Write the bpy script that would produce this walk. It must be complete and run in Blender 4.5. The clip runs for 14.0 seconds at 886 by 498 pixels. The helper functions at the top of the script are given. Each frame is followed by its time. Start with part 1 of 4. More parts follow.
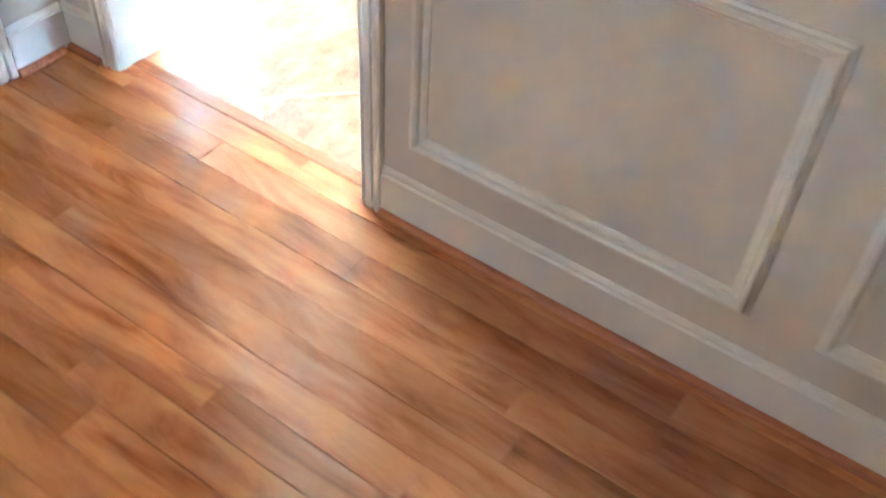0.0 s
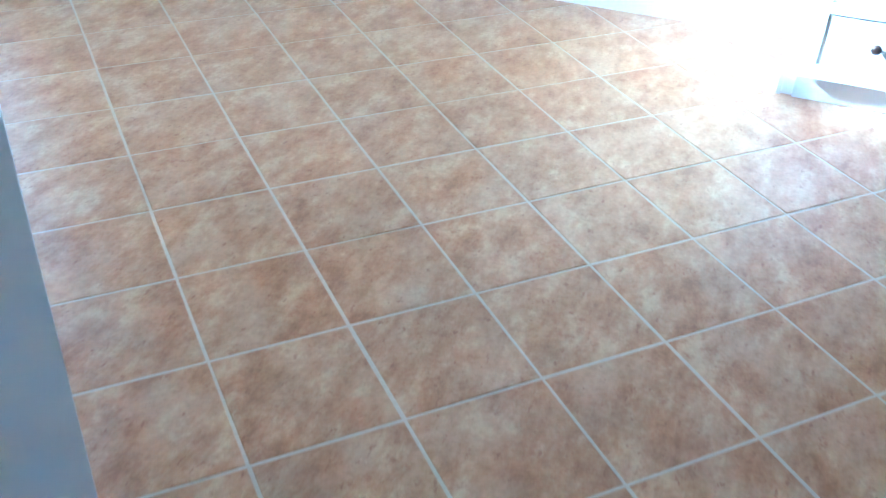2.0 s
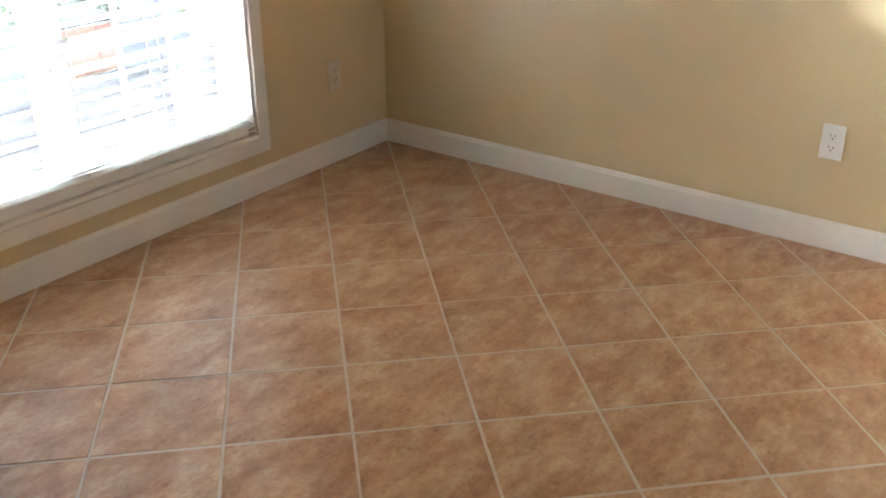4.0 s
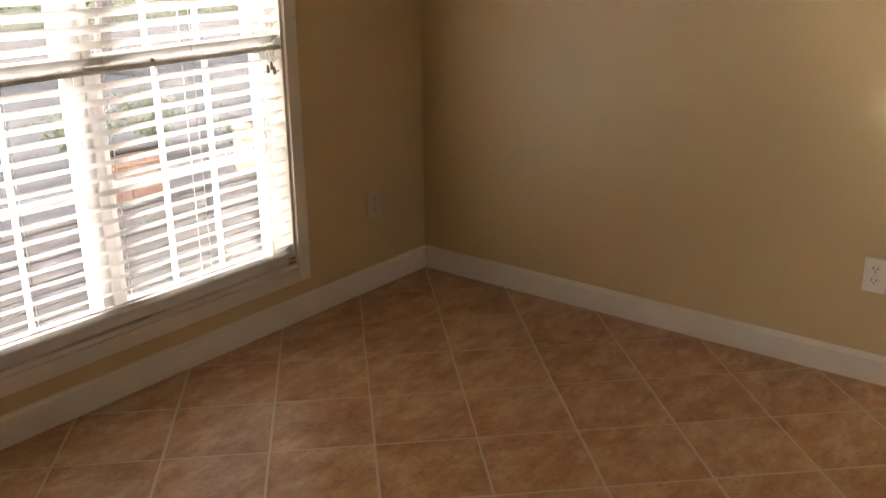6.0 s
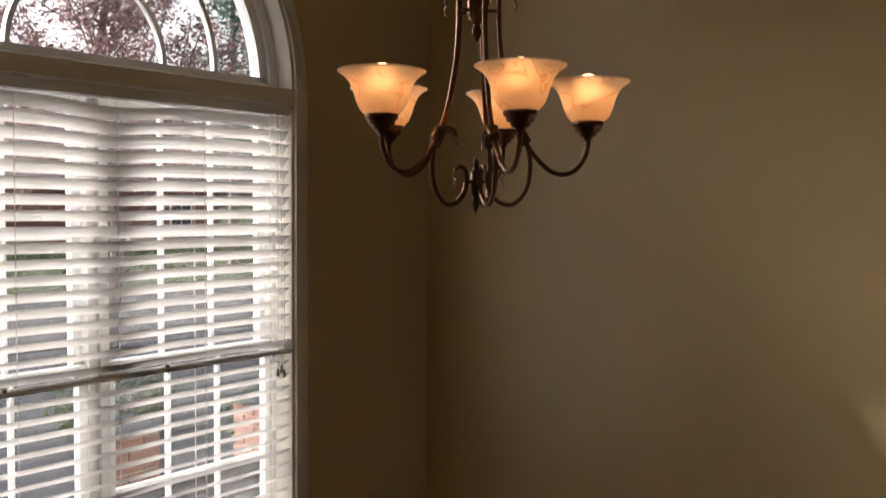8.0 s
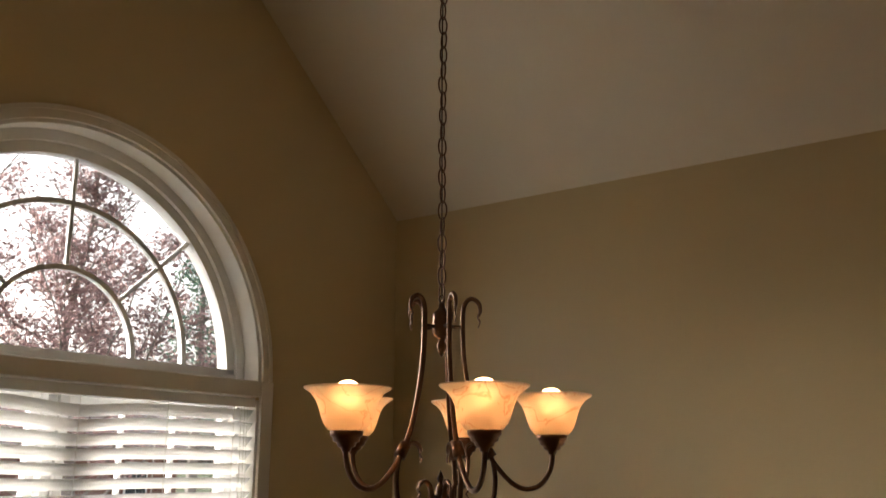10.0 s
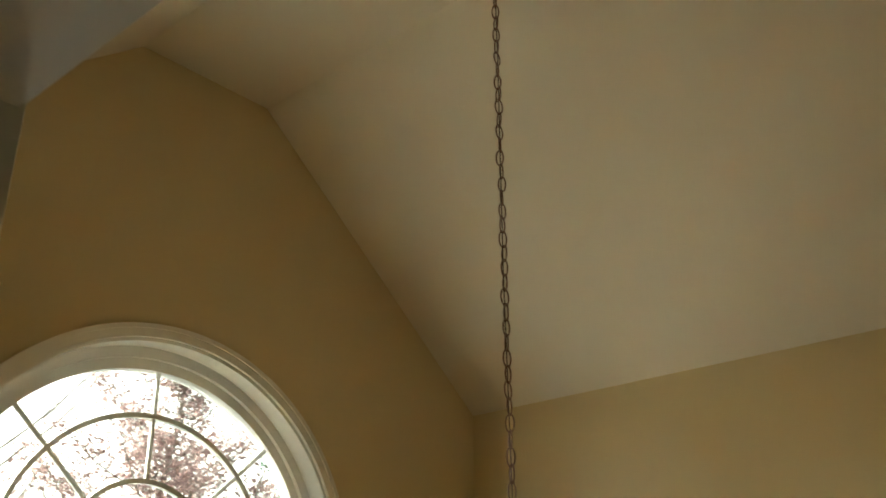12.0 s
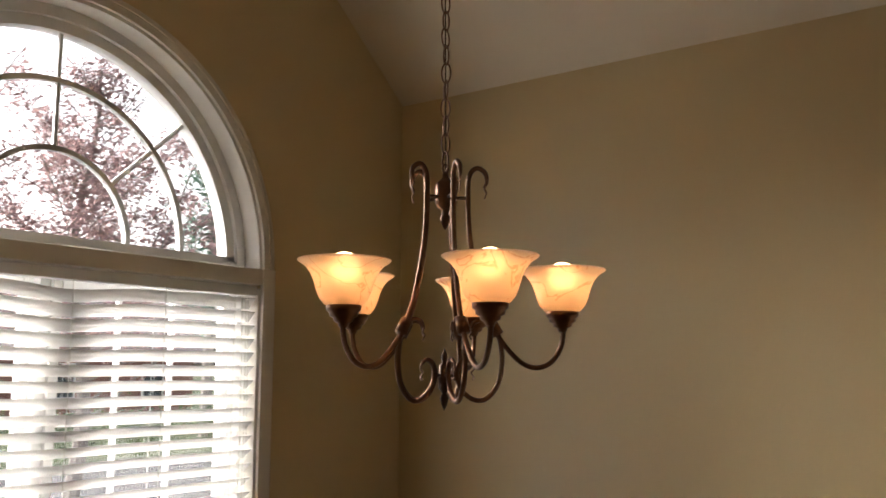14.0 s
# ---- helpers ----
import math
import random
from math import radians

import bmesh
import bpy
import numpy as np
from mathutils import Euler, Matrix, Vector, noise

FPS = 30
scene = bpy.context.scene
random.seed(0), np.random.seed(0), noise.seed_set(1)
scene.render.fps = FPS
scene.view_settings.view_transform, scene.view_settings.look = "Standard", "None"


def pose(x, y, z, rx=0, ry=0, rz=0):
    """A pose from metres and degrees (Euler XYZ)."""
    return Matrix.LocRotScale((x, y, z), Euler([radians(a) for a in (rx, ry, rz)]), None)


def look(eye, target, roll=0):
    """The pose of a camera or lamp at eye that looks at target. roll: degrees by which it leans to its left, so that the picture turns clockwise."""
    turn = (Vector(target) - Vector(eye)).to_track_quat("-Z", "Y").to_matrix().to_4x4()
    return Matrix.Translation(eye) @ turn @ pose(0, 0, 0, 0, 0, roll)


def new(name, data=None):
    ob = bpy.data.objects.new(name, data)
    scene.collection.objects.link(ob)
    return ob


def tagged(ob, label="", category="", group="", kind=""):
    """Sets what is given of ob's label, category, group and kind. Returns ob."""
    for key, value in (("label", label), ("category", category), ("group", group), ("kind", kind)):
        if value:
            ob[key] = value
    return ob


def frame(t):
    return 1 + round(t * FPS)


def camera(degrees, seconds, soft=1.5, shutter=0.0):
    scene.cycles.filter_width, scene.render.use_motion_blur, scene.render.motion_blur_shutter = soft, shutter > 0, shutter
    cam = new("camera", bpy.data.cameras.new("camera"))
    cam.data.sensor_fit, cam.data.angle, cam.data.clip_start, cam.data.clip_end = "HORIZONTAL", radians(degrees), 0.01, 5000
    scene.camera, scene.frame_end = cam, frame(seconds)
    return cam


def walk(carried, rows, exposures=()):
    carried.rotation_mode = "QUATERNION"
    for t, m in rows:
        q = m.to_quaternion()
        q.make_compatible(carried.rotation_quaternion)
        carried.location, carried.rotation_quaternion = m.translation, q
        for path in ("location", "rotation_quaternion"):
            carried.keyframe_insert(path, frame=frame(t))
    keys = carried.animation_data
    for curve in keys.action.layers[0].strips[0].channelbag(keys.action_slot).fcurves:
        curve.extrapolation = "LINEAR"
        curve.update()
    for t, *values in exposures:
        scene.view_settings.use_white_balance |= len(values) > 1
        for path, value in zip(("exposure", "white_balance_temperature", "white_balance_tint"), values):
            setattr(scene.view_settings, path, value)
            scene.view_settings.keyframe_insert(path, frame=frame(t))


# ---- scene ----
# ---- camera ----
cam = camera(50.2, 14.0, soft=1.4, shutter=0.3)
PATH = [
    (0, (-4.362, -4.026, 1.443), (-3.182, -3.267, 0.017), 3.7),
    (0.5, (-4.199, -3.629, 1.336), (-2.914, -2.831, 0.028), 1.8),
    (1, (-4.066, -3.306, 1.314), (-2.705, -2.454, 0.123), 0.4),
    (1.5, (-3.903, -3.031, 1.333), (-2.421, -2.399, 0.148), 0.8),
    (2, (-3.589, -2.843, 1.307), (-2.032, -2.319, 0.166), 2.8),
    (2.5, (-3.348, -2.708, 1.297), (-1.829, -2.066, 0.165), 1.6),
    (3, (-3.173, -2.542, 1.302), (-1.635, -1.879, 0.209), 3.2),
    (3.5, (-3.118, -2.56, 1.341), (-1.651, -1.625, 0.352), 0.6),
    (6, (-3.084, -2.544, 1.435), (-1.6, -1.369, 0.792), -0.6),
    (6.5, (-3.108, -2.548, 1.463), (-1.592, -1.352, 0.944), -0.2),
    (7, (-3.108, -2.53, 1.511), (-1.56, -1.335, 1.092), 0.6),
    (7.5, (-3.109, -2.535, 1.543), (-1.55, -1.311, 1.274), -0.3),
    (8, (-3.125, -2.538, 1.572), (-1.554, -1.304, 1.48), 0.3),
    (10.5, (-3.167, -2.579, 1.7), (-1.64, -1.423, 2.277), 0.3),
    (11, (-3.186, -2.638, 1.726), (-1.754, -1.431, 2.427), 0.2),
    (11.5, (-3.174, -2.644, 1.745), (-1.852, -1.375, 2.547), -0.7),
    (12, (-3.165, -2.622, 1.75), (-1.792, -1.411, 2.554), -0.4),
    (12.5, (-3.125, -2.575, 1.686), (-1.615, -1.455, 2.367), -0.2),
    (13, (-3.116, -2.536, 1.662), (-1.51, -1.45, 2.153), 0.3),
    (13.5, (-3.115, -2.492, 1.629), (-1.45, -1.426, 1.934), 0.8),
    (14, (-3.021, -2.484, 1.626), (-1.435, -1.295, 1.887), 0.3),
]
EXPOSURES = [(0, 7.95, 4100, -2), (0.5, 7.38, 4000, -3), (1, 6.75, 3680, -6), (1.5, 6.1, 3500, -5), (2, 5.3, 3500, -5), (3, 4.33, 3650, -3), (3.5, 4.25, 4450, 2), (6, 2.92, 6950, 18), (7, 2.37, 6750, 18), (8, 1.72, 6450, 15), (10.5, 2.47, 6850, 9), (11, 2.74, 7150, 5), (11.5, 2.92, 7050, -2), (12, 3.0, 6800, -9), (13, 2.98, 6700, 4), (13.5, 2.82, 6550, 8), (14, 2.47, 6400, 13)]
walk(cam, [(t, look(eye, target, roll)) for t, eye, target, roll in PATH], EXPOSURES)

# ---- world and lights ----
world = bpy.data.worlds.new("world")
scene.world = world
world.use_nodes = True
wn = world.node_tree
sky = wn.nodes.new("ShaderNodeTexSky")
sky.sky_type, sky.sun_disc = "NISHITA", False
sky.sun_elevation, sky.sun_rotation = radians(29.5), radians(-23.3)
sky.air_density, sky.dust_density, sky.ozone_density = 1.0, 8.0, 0.5
haze = wn.nodes.new("ShaderNodeHueSaturation")
haze.inputs["Saturation"].default_value = 0.32
wn.links.new(sky.outputs[0], haze.inputs["Color"])
wn.links.new(haze.outputs[0], wn.nodes["Background"].inputs[0])
wn.nodes["Background"].inputs[1].default_value = 0.122


def lamp(name, kind, energy, colour, m, **more):
    d = bpy.data.lights.new(name, kind)
    d.energy, d.color = energy, colour
    if kind == "AREA":
        d.shape, d.size, d.size_y = "RECTANGLE", more["size"][0], more["size"][1]
    if kind == "SUN":
        d.angle = radians(more["angle"])
    if kind == "POINT":
        d.shadow_soft_size = more["radius"]
    ob = new(name, d)
    ob.matrix_world = m
    return ob


lamp("sun", "SUN", 1.38, (1, 0.98, 0.95), look((0, 0, 0), (1, -2.32, -1.43)), angle=3.5)
# warm fill lamp added to brighten the hall, set in an unseen window
lamp("hall_fill", "AREA", 0.108, (1, 0.73, 0.50), look((-5.93, -2.9, 2.0), (0, -2.9, 2.0)), size=(0.19, 0.29))

# ---- materials ----


class Nodes:
    """A node material with short ways to add nodes."""

    def __init__(self, name, rough=0.5, metal=0.0, **values):
        self.m = bpy.data.materials.new(name)
        self.m.use_nodes = True
        self.t = self.m.node_tree
        self.b = self.t.nodes["Principled BSDF"]
        self.b.inputs["Roughness"].default_value = rough
        self.b.inputs["Metallic"].default_value = metal
        for k, v in values.items():
            self.b.inputs[k.replace("_", " ")].default_value = v
        self.co = self.t.nodes.new("ShaderNodeTexCoord").outputs["Object"]

    def link(self, a, b):
        self.t.links.new(a, b)

    def scaled(self, s, random_shift=False):
        n = self.t.nodes.new("ShaderNodeMapping")
        n.inputs["Scale"].default_value = s
        self.link(self.co, n.inputs[0])
        if random_shift:
            info = self.t.nodes.new("ShaderNodeObjectInfo")
            mul = self.t.nodes.new("ShaderNodeVectorMath")
            mul.operation = "SCALE"
            mul.inputs[0].default_value = (37, 53, 29)
            self.link(info.outputs["Random"], mul.inputs["Scale"])
            self.link(mul.outputs[0], n.inputs["Location"])
        return n.outputs[0]

    def noise(self, scale, detail=4, rough=0.55, vec=None, distort=0.0):
        n = self.t.nodes.new("ShaderNodeTexNoise")
        n.inputs["Scale"].default_value, n.inputs["Detail"].default_value = scale, detail
        n.inputs["Roughness"].default_value, n.inputs["Distortion"].default_value = rough, distort
        self.link(vec or self.co, n.inputs["Vector"])
        return n.outputs["Fac"]

    def ramp(self, fac, stops):
        n = self.t.nodes.new("ShaderNodeValToRGB")
        e = n.color_ramp.elements
        while len(e) < len(stops):
            e.new(0.5)
        for el, (p, c) in zip(e, stops):
            el.position, el.color = p, (*c, 1) if len(c) == 3 else c
        self.link(fac, n.inputs[0])
        return n.outputs[0]

    def mix(self, fac, a, b, how="MIX"):
        n = self.t.nodes.new("ShaderNodeMix")
        n.data_type, n.blend_type = "RGBA", how
        for v, i in ((fac, 0), (a, 6), (b, 7)):
            if isinstance(v, (int, float)):
                n.inputs[i].default_value = v
            elif isinstance(v, tuple):
                n.inputs[i].default_value = (*v, 1)
            else:
                self.link(v, n.inputs[i])
        return n.outputs[2]

    def random(self):
        return self.t.nodes.new("ShaderNodeObjectInfo").outputs["Random"]

    def island(self):
        return self.t.nodes.new("ShaderNodeNewGeometry").outputs["Random Per Island"]

    def bump(self, height, strength, distance=0.002):
        n = self.t.nodes.new("ShaderNodeBump")
        n.inputs["Strength"].default_value, n.inputs["Distance"].default_value = strength, distance
        self.link(height, n.inputs["Height"])
        self.link(n.outputs[0], self.b.inputs["Normal"])

    def colour(self, c):
        if isinstance(c, tuple):
            self.b.inputs["Base Color"].default_value = (*c, 1)
        else:
            self.link(c, self.b.inputs["Base Color"])

    def roughness(self, c):
        self.link(c, self.b.inputs["Roughness"])


def paint(name, a, b, rough, grain=160, bump=0.25):
    n = Nodes(name, rough)
    n.colour(n.mix(n.noise(1.3, 5), a, b))
    n.bump(n.noise(grain, 3), bump, 0.0012)
    return n.m


WALL = paint("tan_wall_paint", (0.575, 0.452, 0.252), (0.63, 0.507, 0.292), 0.36)
CEIL = paint("ceiling_paint", (0.66, 0.59, 0.46), (0.71, 0.64, 0.51), 0.75, 90, 0.5)
TRIM = paint("white_trim_paint", (0.74, 0.71, 0.645), (0.80, 0.77, 0.705), 0.34, 60, 0.08)
WAINSCOT_TRIM = paint("wainscot_trim_paint", (0.70, 0.655, 0.58), (0.755, 0.71, 0.63), 0.36, 60, 0.08)
CREAM = paint("cream_wainscot_paint", (0.60, 0.545, 0.465), (0.65, 0.595, 0.51), 0.38, 80, 0.1)


def tile_material():
    n = Nodes("mottled_tan_tile", 0.3, Specular_IOR_Level=0.3)
    v = n.scaled((1, 1, 1), True)
    s = n.scaled((0.75, 1.35, 1), True)
    cloud = n.noise(10, 10, 0.71, s)
    c = n.ramp(cloud, [(0.35, (0.275, 0.131, 0.060)), (0.45, (0.375, 0.199, 0.094)), (0.53, (0.43, 0.254, 0.132)), (0.63, (0.535, 0.37, 0.21))])
    blot = n.ramp(n.noise(34, 6, 0.72, v), [(0.54, (0, 0, 0)), (0.68, (0.6, 0.6, 0.6))])
    patch = n.ramp(n.noise(5, 3, 0.5, v), [(0.44, (0, 0, 0)), (0.58, (1, 1, 1))])
    c = n.mix(n.mix(1.0, blot, patch, "MULTIPLY"), c, (0.25, 0.088, 0.042))
    c = n.mix(n.ramp(n.noise(5.5, 5, 0.6, s), [(0.48, (0, 0, 0)), (0.66, (0.52, 0.52, 0.52))]), c, (0.55, 0.385, 0.23))
    c = n.mix(0.15, c, n.ramp(n.random(), [(0, (0.35, 0.176, 0.083)), (1, (0.465, 0.283, 0.15))]))
    # fine sandy speckle and sparse rust flecks
    c = n.mix(1.0, c, n.ramp(n.noise(70, 4, 0.65, v), [(0.34, (0.90, 0.89, 0.87)), (0.5, (1.0, 1.0, 1.0)), (0.66, (1.07, 1.07, 1.08))]), "MULTIPLY")
    fleck = n.ramp(n.noise(42, 4, 0.6, s), [(0.62, (0, 0, 0)), (0.70, (0.55, 0.55, 0.55))])
    c = n.mix(fleck, c, (0.22, 0.085, 0.045))
    n.colour(c)
    n.roughness(n.ramp(n.noise(7, 3, 0.5, v), [(0.3, (0.30, 0.30, 0.30)), (0.75, (0.37, 0.37, 0.37))]))
    n.bump(n.noise(16, 4, 0.55, v), 0.14, 0.002)
    return n.m


def wood_material(name, dark, mid, light, rough=0.2, along=(26, 2.2, 26), gloss=0.5, figure=0.0):
    n = Nodes(name, rough, Specular_IOR_Level=gloss)
    v = n.scaled(along, True)
    grain = n.noise(1.6, 8, 0.6, v, 0.8)
    c = n.ramp(grain, [(0.32, dark), (0.5, mid), (0.7, light)])
    tone = n.ramp(n.random(), [(0, (0.72, 0.66, 0.62)), (0.5, (0.95, 0.94, 0.92)), (1, (1.2, 1.22, 1.2))])
    c = n.mix(1.0, c, tone, "MULTIPLY")
    if figure:
        # dark heartwood figure, and blotches painted for spots that lack reflected light
        flame = n.noise(1.0, 5, 0.6, n.scaled((11, 3.2, 11), True), 1.6)
        c = n.mix(n.ramp(flame, [(0.55, (0, 0, 0)), (0.7, (figure,) * 3)]), c, dark)
    n.colour(c)
    n.roughness(n.ramp(n.noise(4, 4), [(0.3, (rough * 0.85,) * 3), (0.8, (rough * 1.3,) * 3)]))
    n.bump(grain, 0.12, 0.001)
    return n.m


def plain(name, c, rough, metal=0.0, var=0.12, scale=25, bump=0.1, **values):
    n = Nodes(name, rough, metal, **values)
    n.colour(n.mix(n.noise(scale, 5), tuple(x * (1 - var) for x in c), tuple(min(1, x * (1 + var)) for x in c)))
    if bump:
        n.bump(n.noise(scale * 4, 3), bump, 0.001)
    return n.m


def leaf_material(name, a, b, through_light=0.5):
    n = Nodes(name, 0.6)
    out = n.t.nodes["Material Output"]
    c = n.ramp(n.island(), [(0, a), (1, b)])
    n.colour(c)
    tr, mixer = n.t.nodes.new("ShaderNodeBsdfTranslucent"), n.t.nodes.new("ShaderNodeMixShader")
    n.link(c, tr.inputs[0])
    mixer.inputs[0].default_value = through_light
    n.link(n.b.outputs[0], mixer.inputs[1])
    n.link(tr.outputs[0], mixer.inputs[2])
    n.link(mixer.outputs[0], out.inputs[0])
    return n.m


def glass_material():
    n = Nodes("window_glass", 0.0)
    out = n.t.nodes["Material Output"]
    clear, gloss, mixer, fres = (n.t.nodes.new("ShaderNode" + k) for k in ("BsdfTransparent", "BsdfGlossy", "MixShader", "Fresnel"))
    gloss.inputs["Roughness"].default_value = 0.02
    fres.inputs["IOR"].default_value = 1.4
    n.link(fres.outputs[0], mixer.inputs[0])
    n.link(clear.outputs[0], mixer.inputs[1])
    n.link(gloss.outputs[0], mixer.inputs[2])
    n.link(mixer.outputs[0], out.inputs[0])
    return n.m


def shade_material():
    n = Nodes("alabaster_glass", 0.3)
    out = n.t.nodes["Material Output"]
    vein = n.ramp(n.noise(9, 5, 0.5, None, 1.2), [(0.485, (0.98, 0.92, 0.84)), (0.50, (0.80, 0.58, 0.42)), (0.515, (0.98, 0.92, 0.85))])
    milk = n.mix(n.noise(22, 4, 0.6), (0.94, 0.81, 0.69), (0.99, 0.90, 0.80))
    c = n.mix(1.0, vein, milk, "MULTIPLY")
    n.colour(c)
    tr, cl, first, mixer = (n.t.nodes.new("ShaderNode" + k) for k in ("BsdfTranslucent", "BsdfRefraction", "MixShader", "MixShader"))
    n.link(c, tr.inputs["Color"])
    n.link(c, cl.inputs["Color"])
    cl.inputs["Roughness"].default_value, cl.inputs["IOR"].default_value = 0.42, 1.4
    first.inputs[0].default_value, mixer.inputs[0].default_value = 0.42, 0.72
    n.link(tr.outputs[0], first.inputs[1])
    n.link(cl.outputs[0], first.inputs[2])
    n.link(n.b.outputs[0], mixer.inputs[1])
    n.link(first.outputs[0], mixer.inputs[2])
    n.link(mixer.outputs[0], out.inputs[0])
    return n.m


def slat_material():
    n = Nodes("white_vinyl_slat", 0.4)
    out = n.t.nodes["Material Output"]
    n.colour(n.mix(n.noise(6, 3), (0.78, 0.77, 0.74), (0.84, 0.83, 0.81)))
    tr, mixer = n.t.nodes.new("ShaderNodeBsdfTranslucent"), n.t.nodes.new("ShaderNodeMixShader")
    tr.inputs[0].default_value = (0.83, 0.83, 0.82, 1)
    mixer.inputs[0].default_value = 0.17
    n.link(n.b.outputs[0], mixer.inputs[1])
    n.link(tr.outputs[0], mixer.inputs[2])
    n.link(mixer.outputs[0], out.inputs[0])
    return n.m


def glow_material(name, c, strength):
    n = Nodes(name, 0.4)
    n.colour(c)
    n.b.inputs["Emission Color"].default_value = (*c, 1)
    n.b.inputs["Emission Strength"].default_value = strength
    return n.m


TILE = tile_material()
GROUT = plain("sandy_grout", (0.52, 0.43, 0.32), 0.85, scale=60, bump=0.4)
PLANK = wood_material("orange_oak", (0.24, 0.066, 0.015), (0.44, 0.164, 0.043), (0.54, 0.232, 0.068), 0.15, (9, 1.5, 9), 0.55, 0.32)
STRIP = wood_material("pale_oak_threshold", (0.30, 0.12, 0.04), (0.42, 0.18, 0.07), (0.50, 0.24, 0.10), 0.2)
SHOE = wood_material("oak_shoe", (0.20, 0.06, 0.02), (0.36, 0.13, 0.04), (0.45, 0.18, 0.06), 0.3)
BRONZE = plain("oil_rubbed_bronze", (0.15, 0.08, 0.048), 0.30, 0.85, 0.5, 40, 0.15)
BRONZE_DARK = plain("dark_bronze", (0.075, 0.045, 0.03), 0.34, 0.7, 0.4, 40, 0.15)
SHADE = shade_material()
BULB = glow_material("lit_bulb", (1.0, 0.65, 0.33), 3.0)
GLASS = glass_material()
SLAT = slat_material()
VINYL = paint("white_vinyl_frame", (0.74, 0.74, 0.72), (0.8, 0.8, 0.78), 0.35, 50, 0.05)
PLATE = plain("white_plastic_plate", (0.80, 0.79, 0.75), 0.3, scale=8, var=0.03, bump=0)
SLOT = plain("dark_slot", (0.03, 0.028, 0.025), 0.6, bump=0)
CORD = plain("white_cord", (0.75, 0.73, 0.68), 0.7, bump=0)
TASSEL = plain("taupe_tassel", (0.30, 0.26, 0.2), 0.5, bump=0)
DECK = wood_material("weathered_deck", (0.011, 0.010, 0.011), (0.021, 0.020, 0.022), (0.034, 0.032, 0.034), 0.75, (2.2, 26, 26), 0.1)
LAWN = plain("autumn_lawn", (0.035, 0.045, 0.022), 0.95, Specular_IOR_Level=0.1, var=0.5, scale=3, bump=1.0)
ROAD = plain("grey_street", (0.05, 0.05, 0.052), 0.9, Specular_IOR_Level=0.1, var=0.2, scale=8, bump=0.3)
PATIO = plain("grey_concrete", (0.032, 0.036, 0.042), 0.9, Specular_IOR_Level=0.1, var=0.2, scale=3, bump=0.3)
BARK = plain("grey_bark", (0.21, 0.185, 0.165), 0.9, var=0.4, scale=12, bump=0.8)
OAK_LEAF = leaf_material("russet_leaf", (0.19, 0.118, 0.115), (0.42, 0.285, 0.275), 0.4)
PINE_LEAF = leaf_material("pine_needle", (0.06, 0.11, 0.085), (0.13, 0.19, 0.14))
HEDGE = leaf_material("hedge_leaf", (0.03, 0.05, 0.02), (0.08, 0.11, 0.04))
SALMON = plain("salmon_brick", (0.27, 0.155, 0.125), 0.85, var=0.3, scale=14, bump=0.5)
BRICK = plain("red_brick", (0.20, 0.10, 0.08), 0.85, var=0.3, scale=14, bump=0.5)
ROOF = plain("grey_shingle", (0.13, 0.105, 0.10), 0.9, var=0.35, scale=12, bump=0.5)
PANE_DARK = plain("dark_pane", (0.05, 0.06, 0.07), 0.08, bump=0)

# ---- mesh helpers ----


def part(name, bm, material, parent=None, label="", smooth=False):
    bmesh.ops.recalc_face_normals(bm, faces=bm.faces)
    me = bpy.data.meshes.new(name)
    bm.to_mesh(me)
    bm.free()
    me.materials.append(material)
    if smooth:
        me.shade_smooth()
    ob = new(name, me)
    if parent:
        ob.parent = parent
    if label:
        ob["label"] = label
    return ob


def box(bm, x0, x1, y0, y1, z0, z1, bevel=0.0):
    r = bmesh.ops.create_cube(bm, size=1, matrix=Matrix.LocRotScale(((x0 + x1) / 2, (y0 + y1) / 2, (z0 + z1) / 2), None, (abs(x1 - x0), abs(y1 - y0), abs(z1 - z0))))
    if bevel:
        edges = list({e for v in r["verts"] for e in v.link_edges})
        bmesh.ops.bevel(bm, geom=edges, offset=bevel, segments=2, affect="EDGES", profile=0.5)
    return bm


def boxes(*rows, bevel=0.0):
    bm = bmesh.new()
    for r in rows:
        box(bm, *r, bevel=bevel)
    return bm


def prism(bm, ring, axis, a, b):
    """Extrude a flat ring of (u, v) along an axis from a to b."""
    put = {"x": lambda u, v, w: (w, u, v), "y": lambda u, v, w: (u, w, v), "z": lambda u, v, w: (u, v, w)}[axis]
    lo = [bm.verts.new(put(u, v, a)) for u, v in ring]
    hi = [bm.verts.new(put(u, v, b)) for u, v in ring]
    n = len(ring)
    bm.faces.new(lo)
    bm.faces.new(hi[::-1])
    for k in range(n):
        bm.faces.new((lo[k], hi[k], hi[(k + 1) % n], lo[(k + 1) % n]))
    return bm


